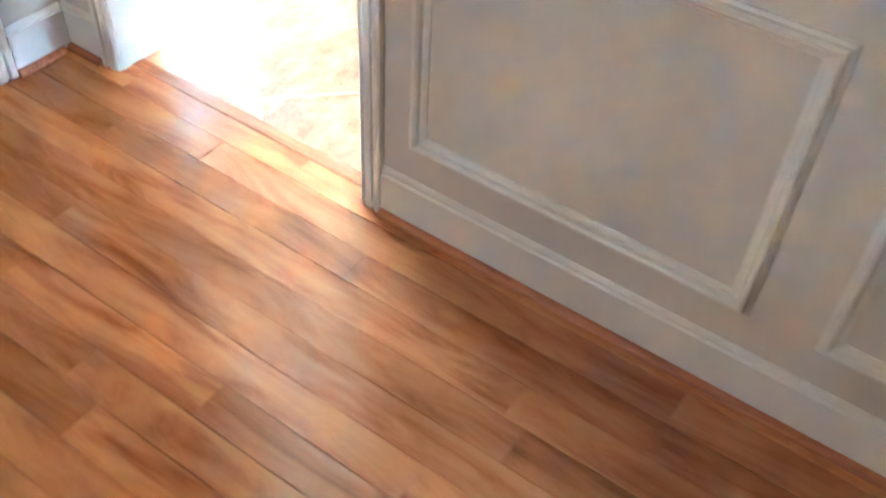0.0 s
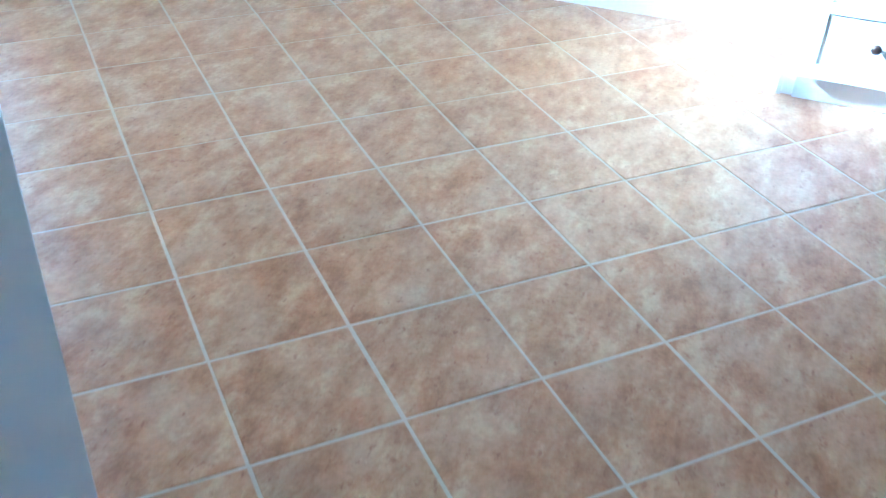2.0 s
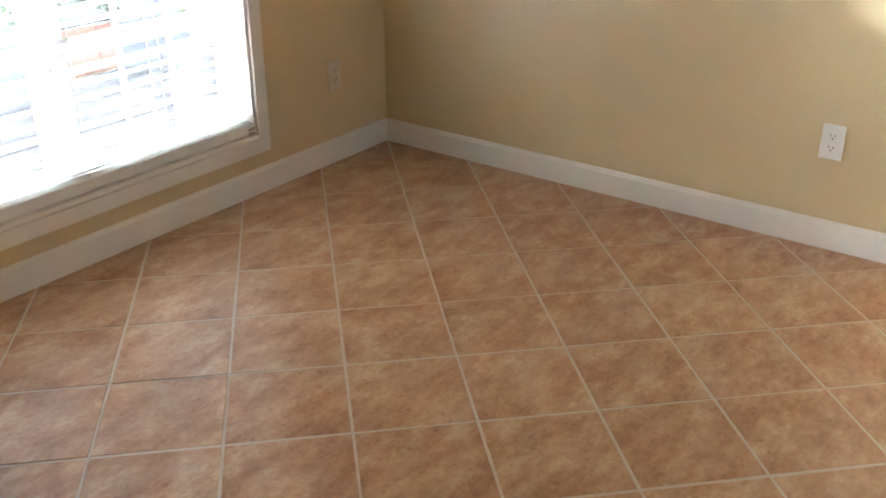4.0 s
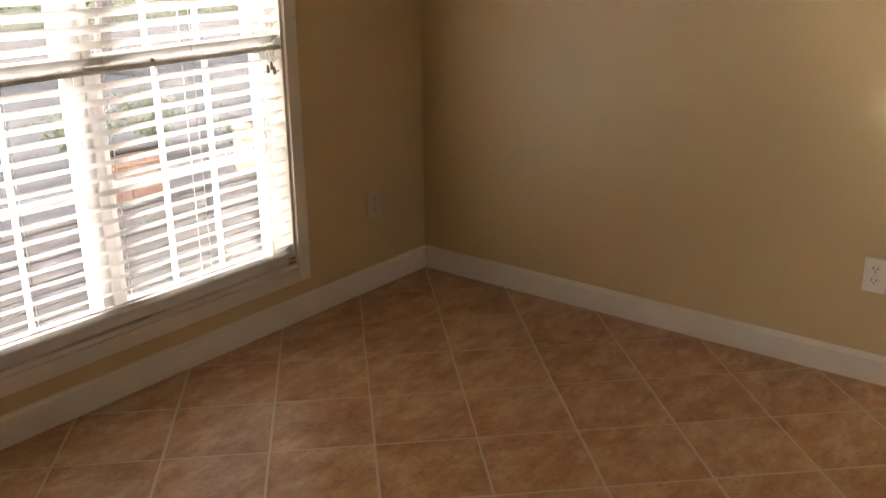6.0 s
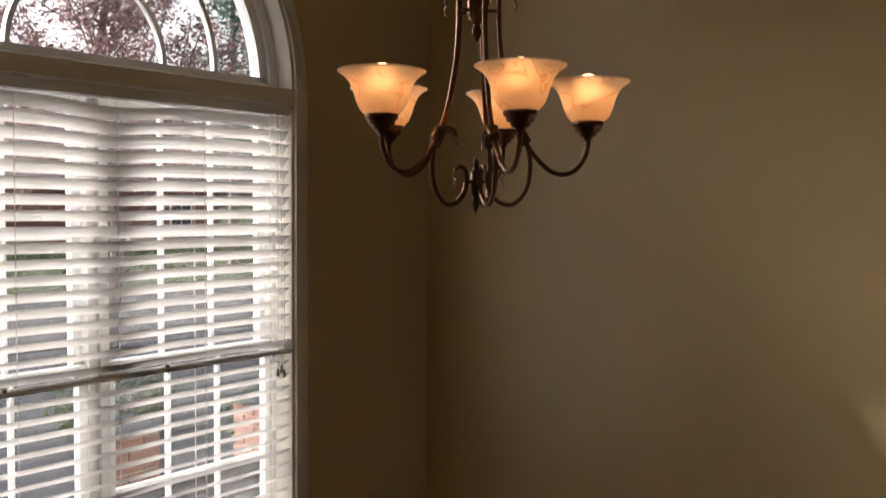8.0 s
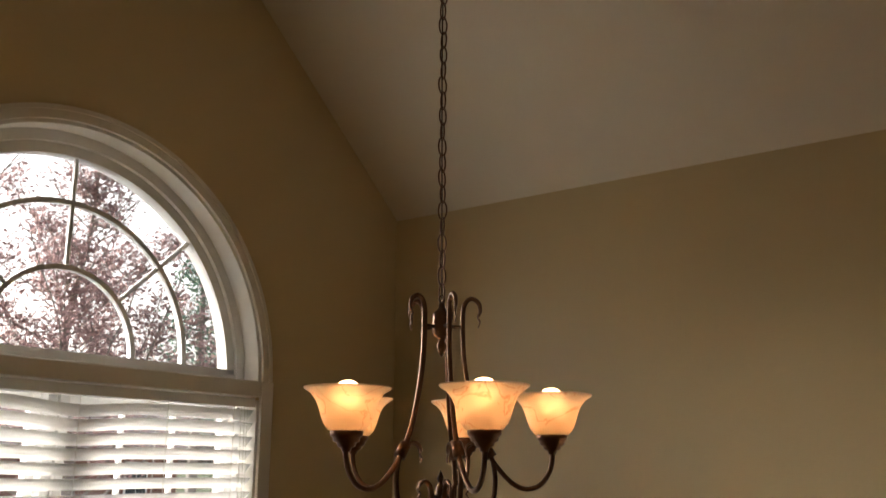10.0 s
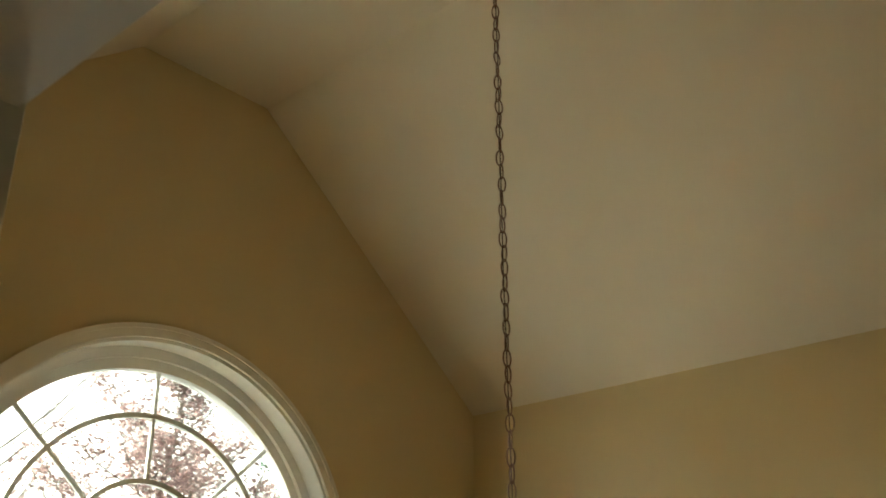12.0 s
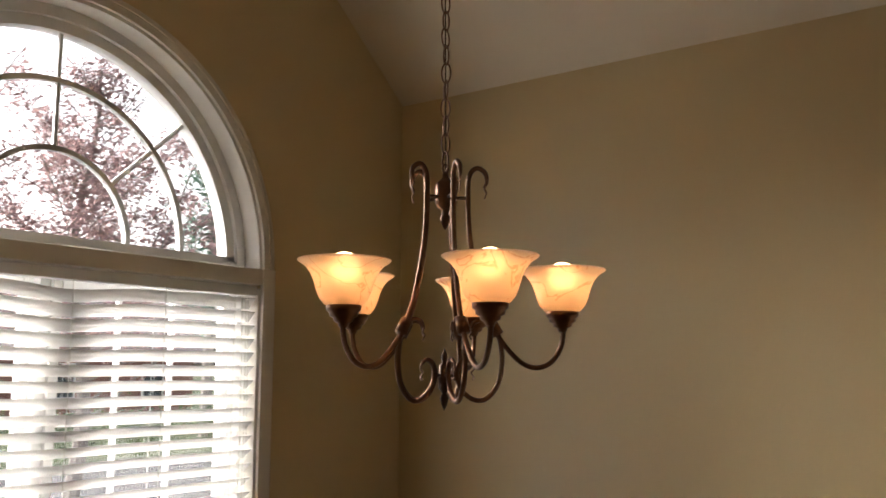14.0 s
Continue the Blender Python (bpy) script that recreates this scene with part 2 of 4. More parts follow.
def tube(bm, points, radius, sides=10, flat=1.0, caps=True):
    """A tube along points; radius is one number or one for each point; flat squeezes it into a ribbon."""
    pts = [Vector(p) for p in points]
    n = len(pts)
    rad = [radius] * n if isinstance(radius, (int, float)) else radius
    rings, up = [], None
    for k, p in enumerate(pts):
        d = (pts[min(k + 1, n - 1)] - pts[max(k - 1, 0)]).normalized()
        if up is None:
            up = d.orthogonal().normalized()
        up = (up - d * up.dot(d)).normalized()
        side = d.cross(up)
        rings.append([bm.verts.new(p + rad[k] * (math.cos(a) * up + flat * math.sin(a) * side)) for a in (2 * math.pi * i / sides for i in range(sides))])
    for a, b in zip(rings, rings[1:]):
        for i in range(sides):
            bm.faces.new((a[i], a[(i + 1) % sides], b[(i + 1) % sides], b[i]))
    if caps:
        bm.faces.new(rings[0][::-1])
        bm.faces.new(rings[-1])
    return bm


def lathe(bm, profile, sides=28, at=(0, 0, 0)):
    """Turn a list of (radius, z) round the upright axis."""
    rings = []
    for r, z in profile:
        if r < 1e-5:
            rings.append([bm.verts.new((at[0], at[1], at[2] + z))])
        else:
            rings.append([bm.verts.new((at[0] + r * math.cos(a), at[1] + r * math.sin(a), at[2] + z)) for a in (2 * math.pi * i / sides for i in range(sides))])
    for a, b in zip(rings, rings[1:]):
        for i in range(sides):
            j = (i + 1) % sides
            if len(a) == 1 and len(b) > 1:
                bm.faces.new((a[0], b[i], b[j]))
            elif len(b) == 1 and len(a) > 1:
                bm.faces.new((a[i], b[0], a[j]))
            elif len(a) > 1:
                bm.faces.new((a[i], b[i], b[j], a[j]))
    return bm


def smooth_path(points, steps=8):
    """A Catmull-Rom curve through the points."""
    p = [Vector(q) for q in points]
    p = [2 * p[0] - p[1], *p, 2 * p[-1] - p[-2]]
    out = []
    for k in range(1, len(p) - 2):
        for s in range(steps):
            t = s / steps
            a, b, c, d = p[k - 1], p[k], p[k + 1], p[k + 2]
            out.append(0.5 * (2 * b + (c - a) * t + (2 * a - 5 * b + 4 * c - d) * t * t + (3 * b - a - 3 * c + d) * t ** 3))
    out.append(p[-2])
    return out


def empty(name, place=(0, 0, 0)):
    ob = new(name)
    ob.location = place
    return ob


def structure(ob, label, category):
    return tagged(ob, label, category, kind="structure")


# ---- plan ----
XW, XH = -3.02, -3.145          # room and hall faces of the wall with the cased opening
JL, JR, HEAD = -2.240, -3.024, 1.98
SOUTH = -6.2
CX = -1.508                     # middle of window and vault
FLAT0, FLAT1, TOP, EAVE = -1.235, -1.785, 3.755, 2.75
WIN0, WIN1, SILL = -2.25, -0.768, 0.215
ARCH_Z, ARCH_R = 1.985, 0.742
RET = -2.95                     # north face of the end panel on the kitchen cabinets
PX = -0.600


def ceiling_height(x):
    if x > FLAT0:
        return EAVE + (TOP - EAVE) * (x / FLAT0)
    if x < FLAT1:
        return EAVE + (TOP - EAVE) * ((x - XW) / (FLAT1 - XW))
    return TOP


# ---- large structure ----
def window_wall():
    bm = bmesh.new()
    xs = sorted({XW - 0.14, FLAT1, FLAT0, 0.15, *[CX + ARCH_R * math.cos(math.pi * k / 48) for k in range(49)]})
    for a, b in zip(xs, xs[1:]):
        ca, cb = ceiling_height(min(0, max(XW, a))) + 0.2, ceiling_height(min(0, max(XW, b))) + 0.2
        m = (a + b) / 2
        if abs(m - CX) < ARCH_R:
            za, zb = (ARCH_Z + math.sqrt(max(0, ARCH_R ** 2 - (v - CX) ** 2)) for v in (a, b))
            prism(bm, [(a, za), (b, zb), (b, cb), (a, ca)], "y", 0, 0.16)
            prism(bm, [(a, -0.1), (b, -0.1), (b, SILL), (a, SILL)], "y", 0, 0.16)
        else:
            prism(bm, [(a, -0.1), (b, -0.1), (b, cb), (a, ca)], "y", 0, 0.16)
    return structure(part("wall_north", bm, WALL), "tan painted wall with tall arched window opening", "wall")


window_wall()
structure(part("wall_east", boxes((0, 0.15, SOUTH, 0, -0.1, EAVE + 0.1)), WALL), "plain tan painted wall beside the window", "wall")
bm = boxes((XH, XW, JL + 0.016, -0.002, -0.1, EAVE + 0.1), (XH, XW, SOUTH, JR - 0.016, -0.1, EAVE + 0.1), (XH, XW, JR - 0.016, JL + 0.016, HEAD + 0.016, EAVE + 0.1))
structure(part("wall_west", bm, WALL), "tan wall with a white cased opening", "wall")
# end wall out of view; the opening in it is added for light
bm = bmesh.new()
for ring in ([(0.15, -0.1), (0.15, 1.2), (XW - 0.14, 1.2), (XW - 0.14, -0.1)], [(0.15, 1.2), (0.15, 1.9), (-1.55, 1.9), (-1.55, 1.2)], [(-2.25, 1.2), (-2.25, 1.9), (XW - 0.14, 1.9), (XW - 0.14, 1.2)], [(0.15, 1.9), (0.15, 3.0), (FLAT0, TOP + 0.2), (FLAT1, TOP + 0.2), (XW - 0.14, 3.0), (XW - 0.14, 1.9)]):
    prism(bm, ring, "y", SOUTH - 0.15, SOUTH)
structure(part("wall_south", bm, WALL), "tan end wall with an opening added to let light in", "wall")
bm = bmesh.new()
prism(bm, [(0, EAVE), (FLAT0, TOP), (FLAT1, TOP), (XW, EAVE), (XW, EAVE + 0.15), (FLAT1, TOP + 0.15), (FLAT0, TOP + 0.15), (0, EAVE + 0.15)], "y", SOUTH, -0.002)
structure(part("ceiling", bm, CEIL), "vaulted cream ceiling with a flat top", "ceiling")

# hall
HX, HN = -5.9, -2.042
bm = boxes((HX, -4.20, HN, HN + 0.12, -0.1, 2.6), (-3.395, XH - 0.002, HN, HN + 0.12, -0.1, 2.6), (-4.20, -3.395, HN, HN + 0.12, 2.04, 2.6))
# unseen plate behind the door, added to block sun through its gaps
box(bm, -4.3, -3.3, HN + 0.1205, HN + 0.16, -0.1, 2.6)
structure(part("wall_hall_north", bm, WALL), "hall end wall holding a white door", "wall")
# wall out of view; its opening is added for the hall's fill lamp
bm = boxes((HX - 0.12, HX, SOUTH, -3.0, -0.1, 2.6), (HX - 0.12, HX, -2.8, HN, -0.1, 2.6), (HX - 0.12, HX, -3.0, -2.8, -0.1, 1.85), (HX - 0.12, HX, -3.0, -2.8, 2.15, 2.6))
structure(part("wall_hall_west", bm, WALL), "tan hall wall with an opening added to let light in", "wall")
structure(part("wall_hall_south", boxes((HX, XH, SOUTH - 0.12, SOUTH, -0.1, 2.6)), WALL), "plain tan hall wall", "wall")
structure(part("ceiling_hall", boxes((HX, XH, SOUTH, HN, 2.5, 2.6)), CEIL), "flat pale hall ceiling", "ceiling")

# floors under the pieces
tiled_floor = structure(part("floor_tiled", boxes((-3.085, 0.0, SOUTH, 0, -0.1, -0.0015)), GROUT), "diagonal tan ceramic tile floor with sandy grout", "floor")
# carried on under the door to block light leaking from below
wood_floor = structure(part("floor_wood", boxes((HX - 0.1, -3.087, SOUTH - 0.1, HN + 0.16, -0.1, -0.0025)), SHOE), "glossy orange oak strip floor", "floor")


# ---- trim ----
def baseboard(name, run, axis, face, sign, height=0.099, thick=0.008, material=None):
    """A moulded skirting along a wall: run is (from, to), face the wall's plane, sign the way out of it."""
    t = thick * sign
    ring = [(face, 0.0), (face + t, 0.0), (face + t, height * 0.83), (face + t * 0.98, height * 0.85), (face + t * 0.7, height * 0.88), (face + t * 0.62, height * 0.93), (face + t * 0.4, height * 0.98), (face + t * 0.24, height), (face, height)]
    bm = bmesh.new()
    if axis == "y":
        prism(bm, ring, "y", *run)
    else:
        prism(bm, ring, "x", *run)
    return structure(part(name, bm, material or TRIM), "white moulded baseboard along the wall", "baseboard")


baseboard("baseboard_north", (XW, 0), "x", 0, -1, thick=0.013)
baseboard("baseboard_east", (RET, -0.0135), "y", 0, -1, thick=0.013)
baseboard("baseboard_return", (PX + 0.072, -0.0135), "x", RET, 1, thick=0.013)
baseboard("baseboard_west", (JL + 0.06, -0.0085), "y", XW, 1)
baseboard("baseboard_hall", (SOUTH, JR - 0.0595), "y", XH, -1, 0.13, 0.016, WAINSCOT_TRIM)
baseboard("baseboard_hall_stub", (JL + 0.0595, HN), "y", XH, -1, 0.13, 0.016, WAINSCOT_TRIM)
baseboard("baseboard_hall_end", (-3.326, XH - 0.0165), "x", HN, -1, 0.13, 0.016, WAINSCOT_TRIM)


def shoe(name, axis, run, face, sign):
    r = 0.016 * sign
    ring = [(face, 0), (face + r, 0), (face + r * 0.92, 0.007), (face + r * 0.7, 0.012), (face + r * 0.38, 0.015), (face, 0.016)]
    return structure(part(name, prism(bmesh.new(), ring, axis, *run), SHOE), "oak shoe moulding at the skirting", "trim")


shoe("trim_shoe_hall", "y", (SOUTH, JR - 0.0595), XH - 0.016, -1)
shoe("trim_shoe_stub", "y", (JL + 0.0595, HN - 0.016), XH - 0.016, -1)
shoe("trim_shoe_end", "x", (-3.326, XH - 0.038), HN - 0.016, -1)

# opening: jamb lining and fluted casings on both faces
bm = boxes((XH - 0.004, XW + 0.001, JL, JL + 0.0155, 0, HEAD + 0.0155), (XH - 0.004, XW + 0.001, JR - 0.0155, JR, 0, HEAD + 0.0155), (XH - 0.004, XW + 0.001, JR, JL, HEAD, HEAD + 0.0155))
structure(part("trim_jamb", bm, TRIM), "white painted lining of the cased opening", "trim")


def casing_profile(width, out):
    """Stepped and fluted section: (across, proud)."""
    return [(0, 0), (0, out * 0.55), (width * 0.10, out * 0.75), (width * 0.13, out * 0.48), (width * 0.20, out * 0.48), (width * 0.26, out * 0.9), (width * 0.55, out * 0.9), (width * 0.59, out * 0.58), (width * 0.66, out * 0.58), (width * 0.72, out), (width * 0.92, out * 1.08), (width, out * 0.9), (width, 0)]


def door_casing(name, face, sign, y0, y1, head, width=0.056, out=0.02):
    bm = bmesh.new()
    prof = casing_profile(width, out)
    for y, way in ((y0, -1), (y1, 1)):
        prism(bm, [(face + sign * p, y + way * c) for c, p in prof], "z", 0, head + width)
    prism(bm, [(face + sign * p, head + c) for c, p in prof], "y", y0, y1)
    return structure(part(name, bm, TRIM), "white fluted casing round the opening", "trim")


door_casing("trim_casing_hall", XH, -1, JR - 0.003, JL + 0.003, HEAD + 0.003)
door_casing("trim_casing_room", XW, 1, JR - 0.007, JL + 0.007, HEAD + 0.007, out=0.012)

# wainscot mouldings on the hall face
def moulding_frame(name, y0, y1, z0, z1, w=0.042, out=0.022):
    bm = bmesh.new()
    prof = [(0, 0), (0.02, 0.42), (0.16, 0.5), (0.2, 0.8), (0.3, 1.0), (0.44, 1.0), (0.56, 0.78), (0.64, 0.42), (0.8, 0.34), (0.94, 0.22), (1.0, 0)]
    rings = []
    for u, v in prof:
        a = u * w
        x = XH - 0.001 - v * out
        rings.append([bm.verts.new(p) for p in ((x, y0 + a, z0 + a), (x, y1 - a, z0 + a), (x, y1 - a, z1 - a), (x, y0 + a, z1 - a))])
    for a, b in zip(rings, rings[1:]):
        for i in range(4):
            bm.faces.new((a[i], a[(i + 1) % 4], b[(i + 1) % 4], b[i]))
    return structure(part(name, bm, WAINSCOT_TRIM), "white picture-frame moulding on wainscot", "trim")


bm = boxes((XH - 0.003, XH - 0.0005, SOUTH, JR - 0.0595, 0.1, 0.9), (XH - 0.003, XH - 0.0005, JL + 0.0595, HN, 0.1, 0.9))
box(bm, -3.326, XH - 0.004, HN - 0.003, HN - 0.0005, 0.1, 0.9)
structure(part("wainscot", bm, CREAM), "cream painted wainscot below the chair rail", "wall panelling")
y = -3.15
for k in range(4):
    moulding_frame("trim_panel_%d" % (k + 1), y - 0.735, y, 0.214, 0.765)
    y -= 0.855
ring = [(XH - 0.003, 0.845), (XH - 0.012, 0.848), (XH - 0.016, 0.860), (XH - 0.028, 0.872), (XH - 0.034, 0.888), (XH - 0.034, 0.902), (XH - 0.026, 0.912), (XH - 0.003, 0.915)]
bm = prism(bmesh.new(), ring, "y", SOUTH, JR - 0.0595)
prism(bm, ring, "y", JL + 0.0595, HN)
structure(part("trim_chair_rail", bm, WAINSCOT_TRIM), "white moulded chair rail on the wall", "trim")


# hall door
def panel_door():
    d = empty("door_1", (-3.80, HN + 0.045, 0))
    structure(d, "white panelled hall door, closed", "door")
    part("door_slab", boxes((-0.395, 0.395, -0.02, 0.02, 0.01, 2.03), bevel=0.002), TRIM, d)
    for z0, z1 in ((0.18, 0.78), (0.95, 1.85)):
        for x0, x1 in ((-0.30, -0.045), (0.045, 0.30)):
            bm = bmesh.new()
            r = []
            for a, dy in ((0, -0.021), (0.012, -0.034), (0.03, -0.026), (0.06, -0.03)):
                r.append([bm.verts.new(p) for p in ((x0 + a, dy, z0 + a), (x1 - a, dy, z0 + a), (x1 - a, dy, z1 - a), (x0 + a, dy, z1 - a))])
            for a, b in zip(r, r[1:]):
                for i in range(4):
                    bm.faces.new((a[i], a[(i + 1) % 4], b[(i + 1) % 4], b[i]))
            bm.faces.new(r[-1])
            part("door_panel", bm, TRIM, d)
    bm = bmesh.new()
    lathe(bm, [(0, 0), (0.012, 0), (0.012, 0.03), (0.026, 0.045), (0.028, 0.06), (0.018, 0.072), (0, 0.074)], 20)
    k = part("door_knob", bm, BRONZE, d, "dark bronze knob", True)
    k.matrix_basis = pose(-0.33, -0.02, 0.95, 90, 0, 0)
    prof = casing_profile(0.068, 0.018)
    bm = bmesh.new()
    for x, way in ((0.405, 1), (-0.405, -1)):
        prism(bm, [(x + way * c, -0.045 - p) for c, p in prof], "z", 0, 2.04 + 0.068)
    prism(bm, [(-0.045 - p, 2.04 + c) for c, p in prof], "x", -0.405, 0.405)
    part("door_casing", bm, TRIM, d, "white fluted casing")


panel_door()
structure(part("trim_threshold", prism(bmesh.new(), [(-3.122, -0.002), (-3.122, 0.001), (-3.118, 0.003), (-3.09, 0.003), (-3.082, 0.001), (-3.082, -0.002)], "y", JR, JL), STRIP), "oak threshold strip between wood and tile", "trim")


# ---- arched window ----
def arch_ring(bm, r0, r1, y0, y1, z=ARCH_Z, cx=CX, n=64):
    """A half ring of square section."""
    rows = []
    for k in range(n + 1):
        a = math.pi * k / n
        c, s = math.cos(a), math.sin(a)
        rows.append([bm.verts.new((cx + r * c, y, z + r * s)) for r, y in ((r0, y0), (r1, y0), (r1, y1), (r0, y1))])
    for a, b in zip(rows, rows[1:]):
        for i in range(4):
            bm.faces.new((a[i], a[(i + 1) % 4], b[(i + 1) % 4], b[i]))
    bm.faces.new(rows[0])
    bm.faces.new(rows[-1][::-1])
    return bm


def arched_window():
    w = empty("window_1", (0, 0, 0))
    structure(w, "tall arched white window over a paired double-hung unit", "window")
    R = ARCH_R
    # casing
    bm = arch_ring(bmesh.new(), R - 0.002, R + 0.041, -0.016, 0.0)
    arch_ring(bm, R + 0.026, R + 0.041, -0.021, -0.0155)
    part("casing_arch", bm, TRIM, w, smooth=False)
    for x0, x1 in ((WIN1 - 0.002, WIN1 + 0.055), (WIN0 - 0.055, WIN0 + 0.002)):
        bm = boxes((x0, x1, -0.016, 0, SILL - 0.055, ARCH_Z - 0.001), bevel=0.003)
        part("casing_side", bm, TRIM, w)
    part("casing_bottom", boxes((WIN0 + 0.003, WIN1 - 0.003, -0.0165, 0.0, SILL - 0.055, SILL), bevel=0.003), TRIM, w)
    # reveal lining
    bm = arch_ring(bmesh.new(), R - 0.014, R - 0.001, -0.004, 0.15)
    part("reveal_arch", bm, TRIM, w)
    bm = boxes((WIN1 - 0.014, WIN1 - 0.001, -0.004, 0.15, SILL, ARCH_Z - 0.07), (WIN0 + 0.001, WIN0 + 0.014, -0.004, 0.15, SILL, ARCH_Z - 0.07))
    part("reveal_side", bm, TRIM, w)
    part("window_sill", boxes((WIN0 + 0.001, WIN1 - 0.001, -0.012, 0.15, SILL + 0.001, SILL + 0.02), bevel=0.004), TRIM, w)
    part("transom_bar", boxes((WIN0 + 0.001, WIN1 - 0.001, -0.012, 0.15, 1.928, ARCH_Z - 0.001), bevel=0.003), TRIM, w)
    # fanlight sash: stepped frame, muntins, glass
    for r0, r1, y0, y1 in ((R - 0.05, R - 0.0145, 0.07, 0.145), (R - 0.085, R - 0.0505, 0.085, 0.135)):
        part("arch_frame", arch_ring(bmesh.new(), r0, r1, y0, y1), VINYL, w)
    zb = ARCH_Z + 0.001
    part("arch_bottom_rail", boxes((CX - R + 0.0145, CX + R - 0.0145, 0.075, 0.14, zb, zb + 0.022), (CX - R + 0.05, CX + R - 0.05, 0.085, 0.135, zb + 0.0225, zb + 0.04)), VINYL, w)
    for r in (0.262, 0.470):
        part("curved_muntin", arch_ring(bmesh.new(), r - 0.008, r + 0.008, 0.094, 0.116, z=2.025), VINYL, w)
    for a in (43, 90, 137):
        c, s = math.cos(radians(a)), math.sin(radians(a))
        bm = tube(bmesh.new(), [(CX + r * c, 0.105, 2.025 + r * s) for r in (0.268, 0.645 if a != 90 else 0.63)], 0.0085, 6)
        part("spoke_muntin", bm, VINYL, w)
    bm = bmesh.new()
    arc = [(CX + 0.665 * math.cos(math.pi * k / 48), ARCH_Z + 0.665 * math.sin(math.pi * k / 48)) for k in range(49)]
    prism(bm, arc, "y", 0.103, 0.107)
    pane = part("pane", bm, GLASS, w)
    pane.visible_shadow = False
    # double-hung units
    for x0, x1 in ((CX + 0.0105, WIN1 - 0.015), (WIN0 + 0.015, CX - 0.0105)):
        bm = boxes((x0, x0 + 0.02, 0.08, 0.145, SILL + 0.021, 1.927), (x1 - 0.02, x1, 0.08, 0.145, SILL + 0.021, 1.927), (x0 + 0.0205, x1 - 0.0205, 0.08, 0.145, 1.90, 1.927), (x0 + 0.0205, x1 - 0.0205, 0.08, 0.145, SILL + 0.021, SILL + 0.03))
        f = part("window_frame", bm, VINYL, w)
        a0, a1 = x0 + 0.021, x1 - 0.021
        mid = 1.06
        for z0, z1, yy in ((SILL + 0.031, mid + 0.02, 0.084), (mid - 0.02, 1.899, 0.1155)):
            st = 0.031
            bm = boxes((a0, a0 + st, yy, yy + 0.03, z0, z1), (a1 - st, a1, yy, yy + 0.03, z0, z1), (a0 + st, a1 - st, yy, yy + 0.03, z0, z0 + st), (a0 + st, a1 - st, yy, yy + 0.03, z1 - st, z1), bevel=0.003)
            sash = part("sash", bm, VINYL, w)
            g0, g1 = a0 + st, a1 - st
            for k in (1, 2):
                x = g0 + (g1 - g0) * k / 3
                part("muntin", boxes((x - 0.006, x + 0.006, yy + 0.006, yy + 0.024, z0 + st, z1 - st)), VINYL, sash)
            z = (z0 + z1) / 2
            part("muntin", boxes((g0, g1, yy + 0.007, yy + 0.023, z - 0.007, z + 0.007)), VINYL, sash)
            p = part("pane", boxes((g0 - 0.004, g1 + 0.004, yy + 0.013, yy + 0.017, z0 + st - 0.004, z1 - st + 0.004)), GLASS, sash)
            p.visible_shadow = False
    part("mullion", boxes((CX - 0.01, CX + 0.01, 0.092, 0.148, SILL + 0.021, 1.927), bevel=0.004), VINYL, w)


arched_window()


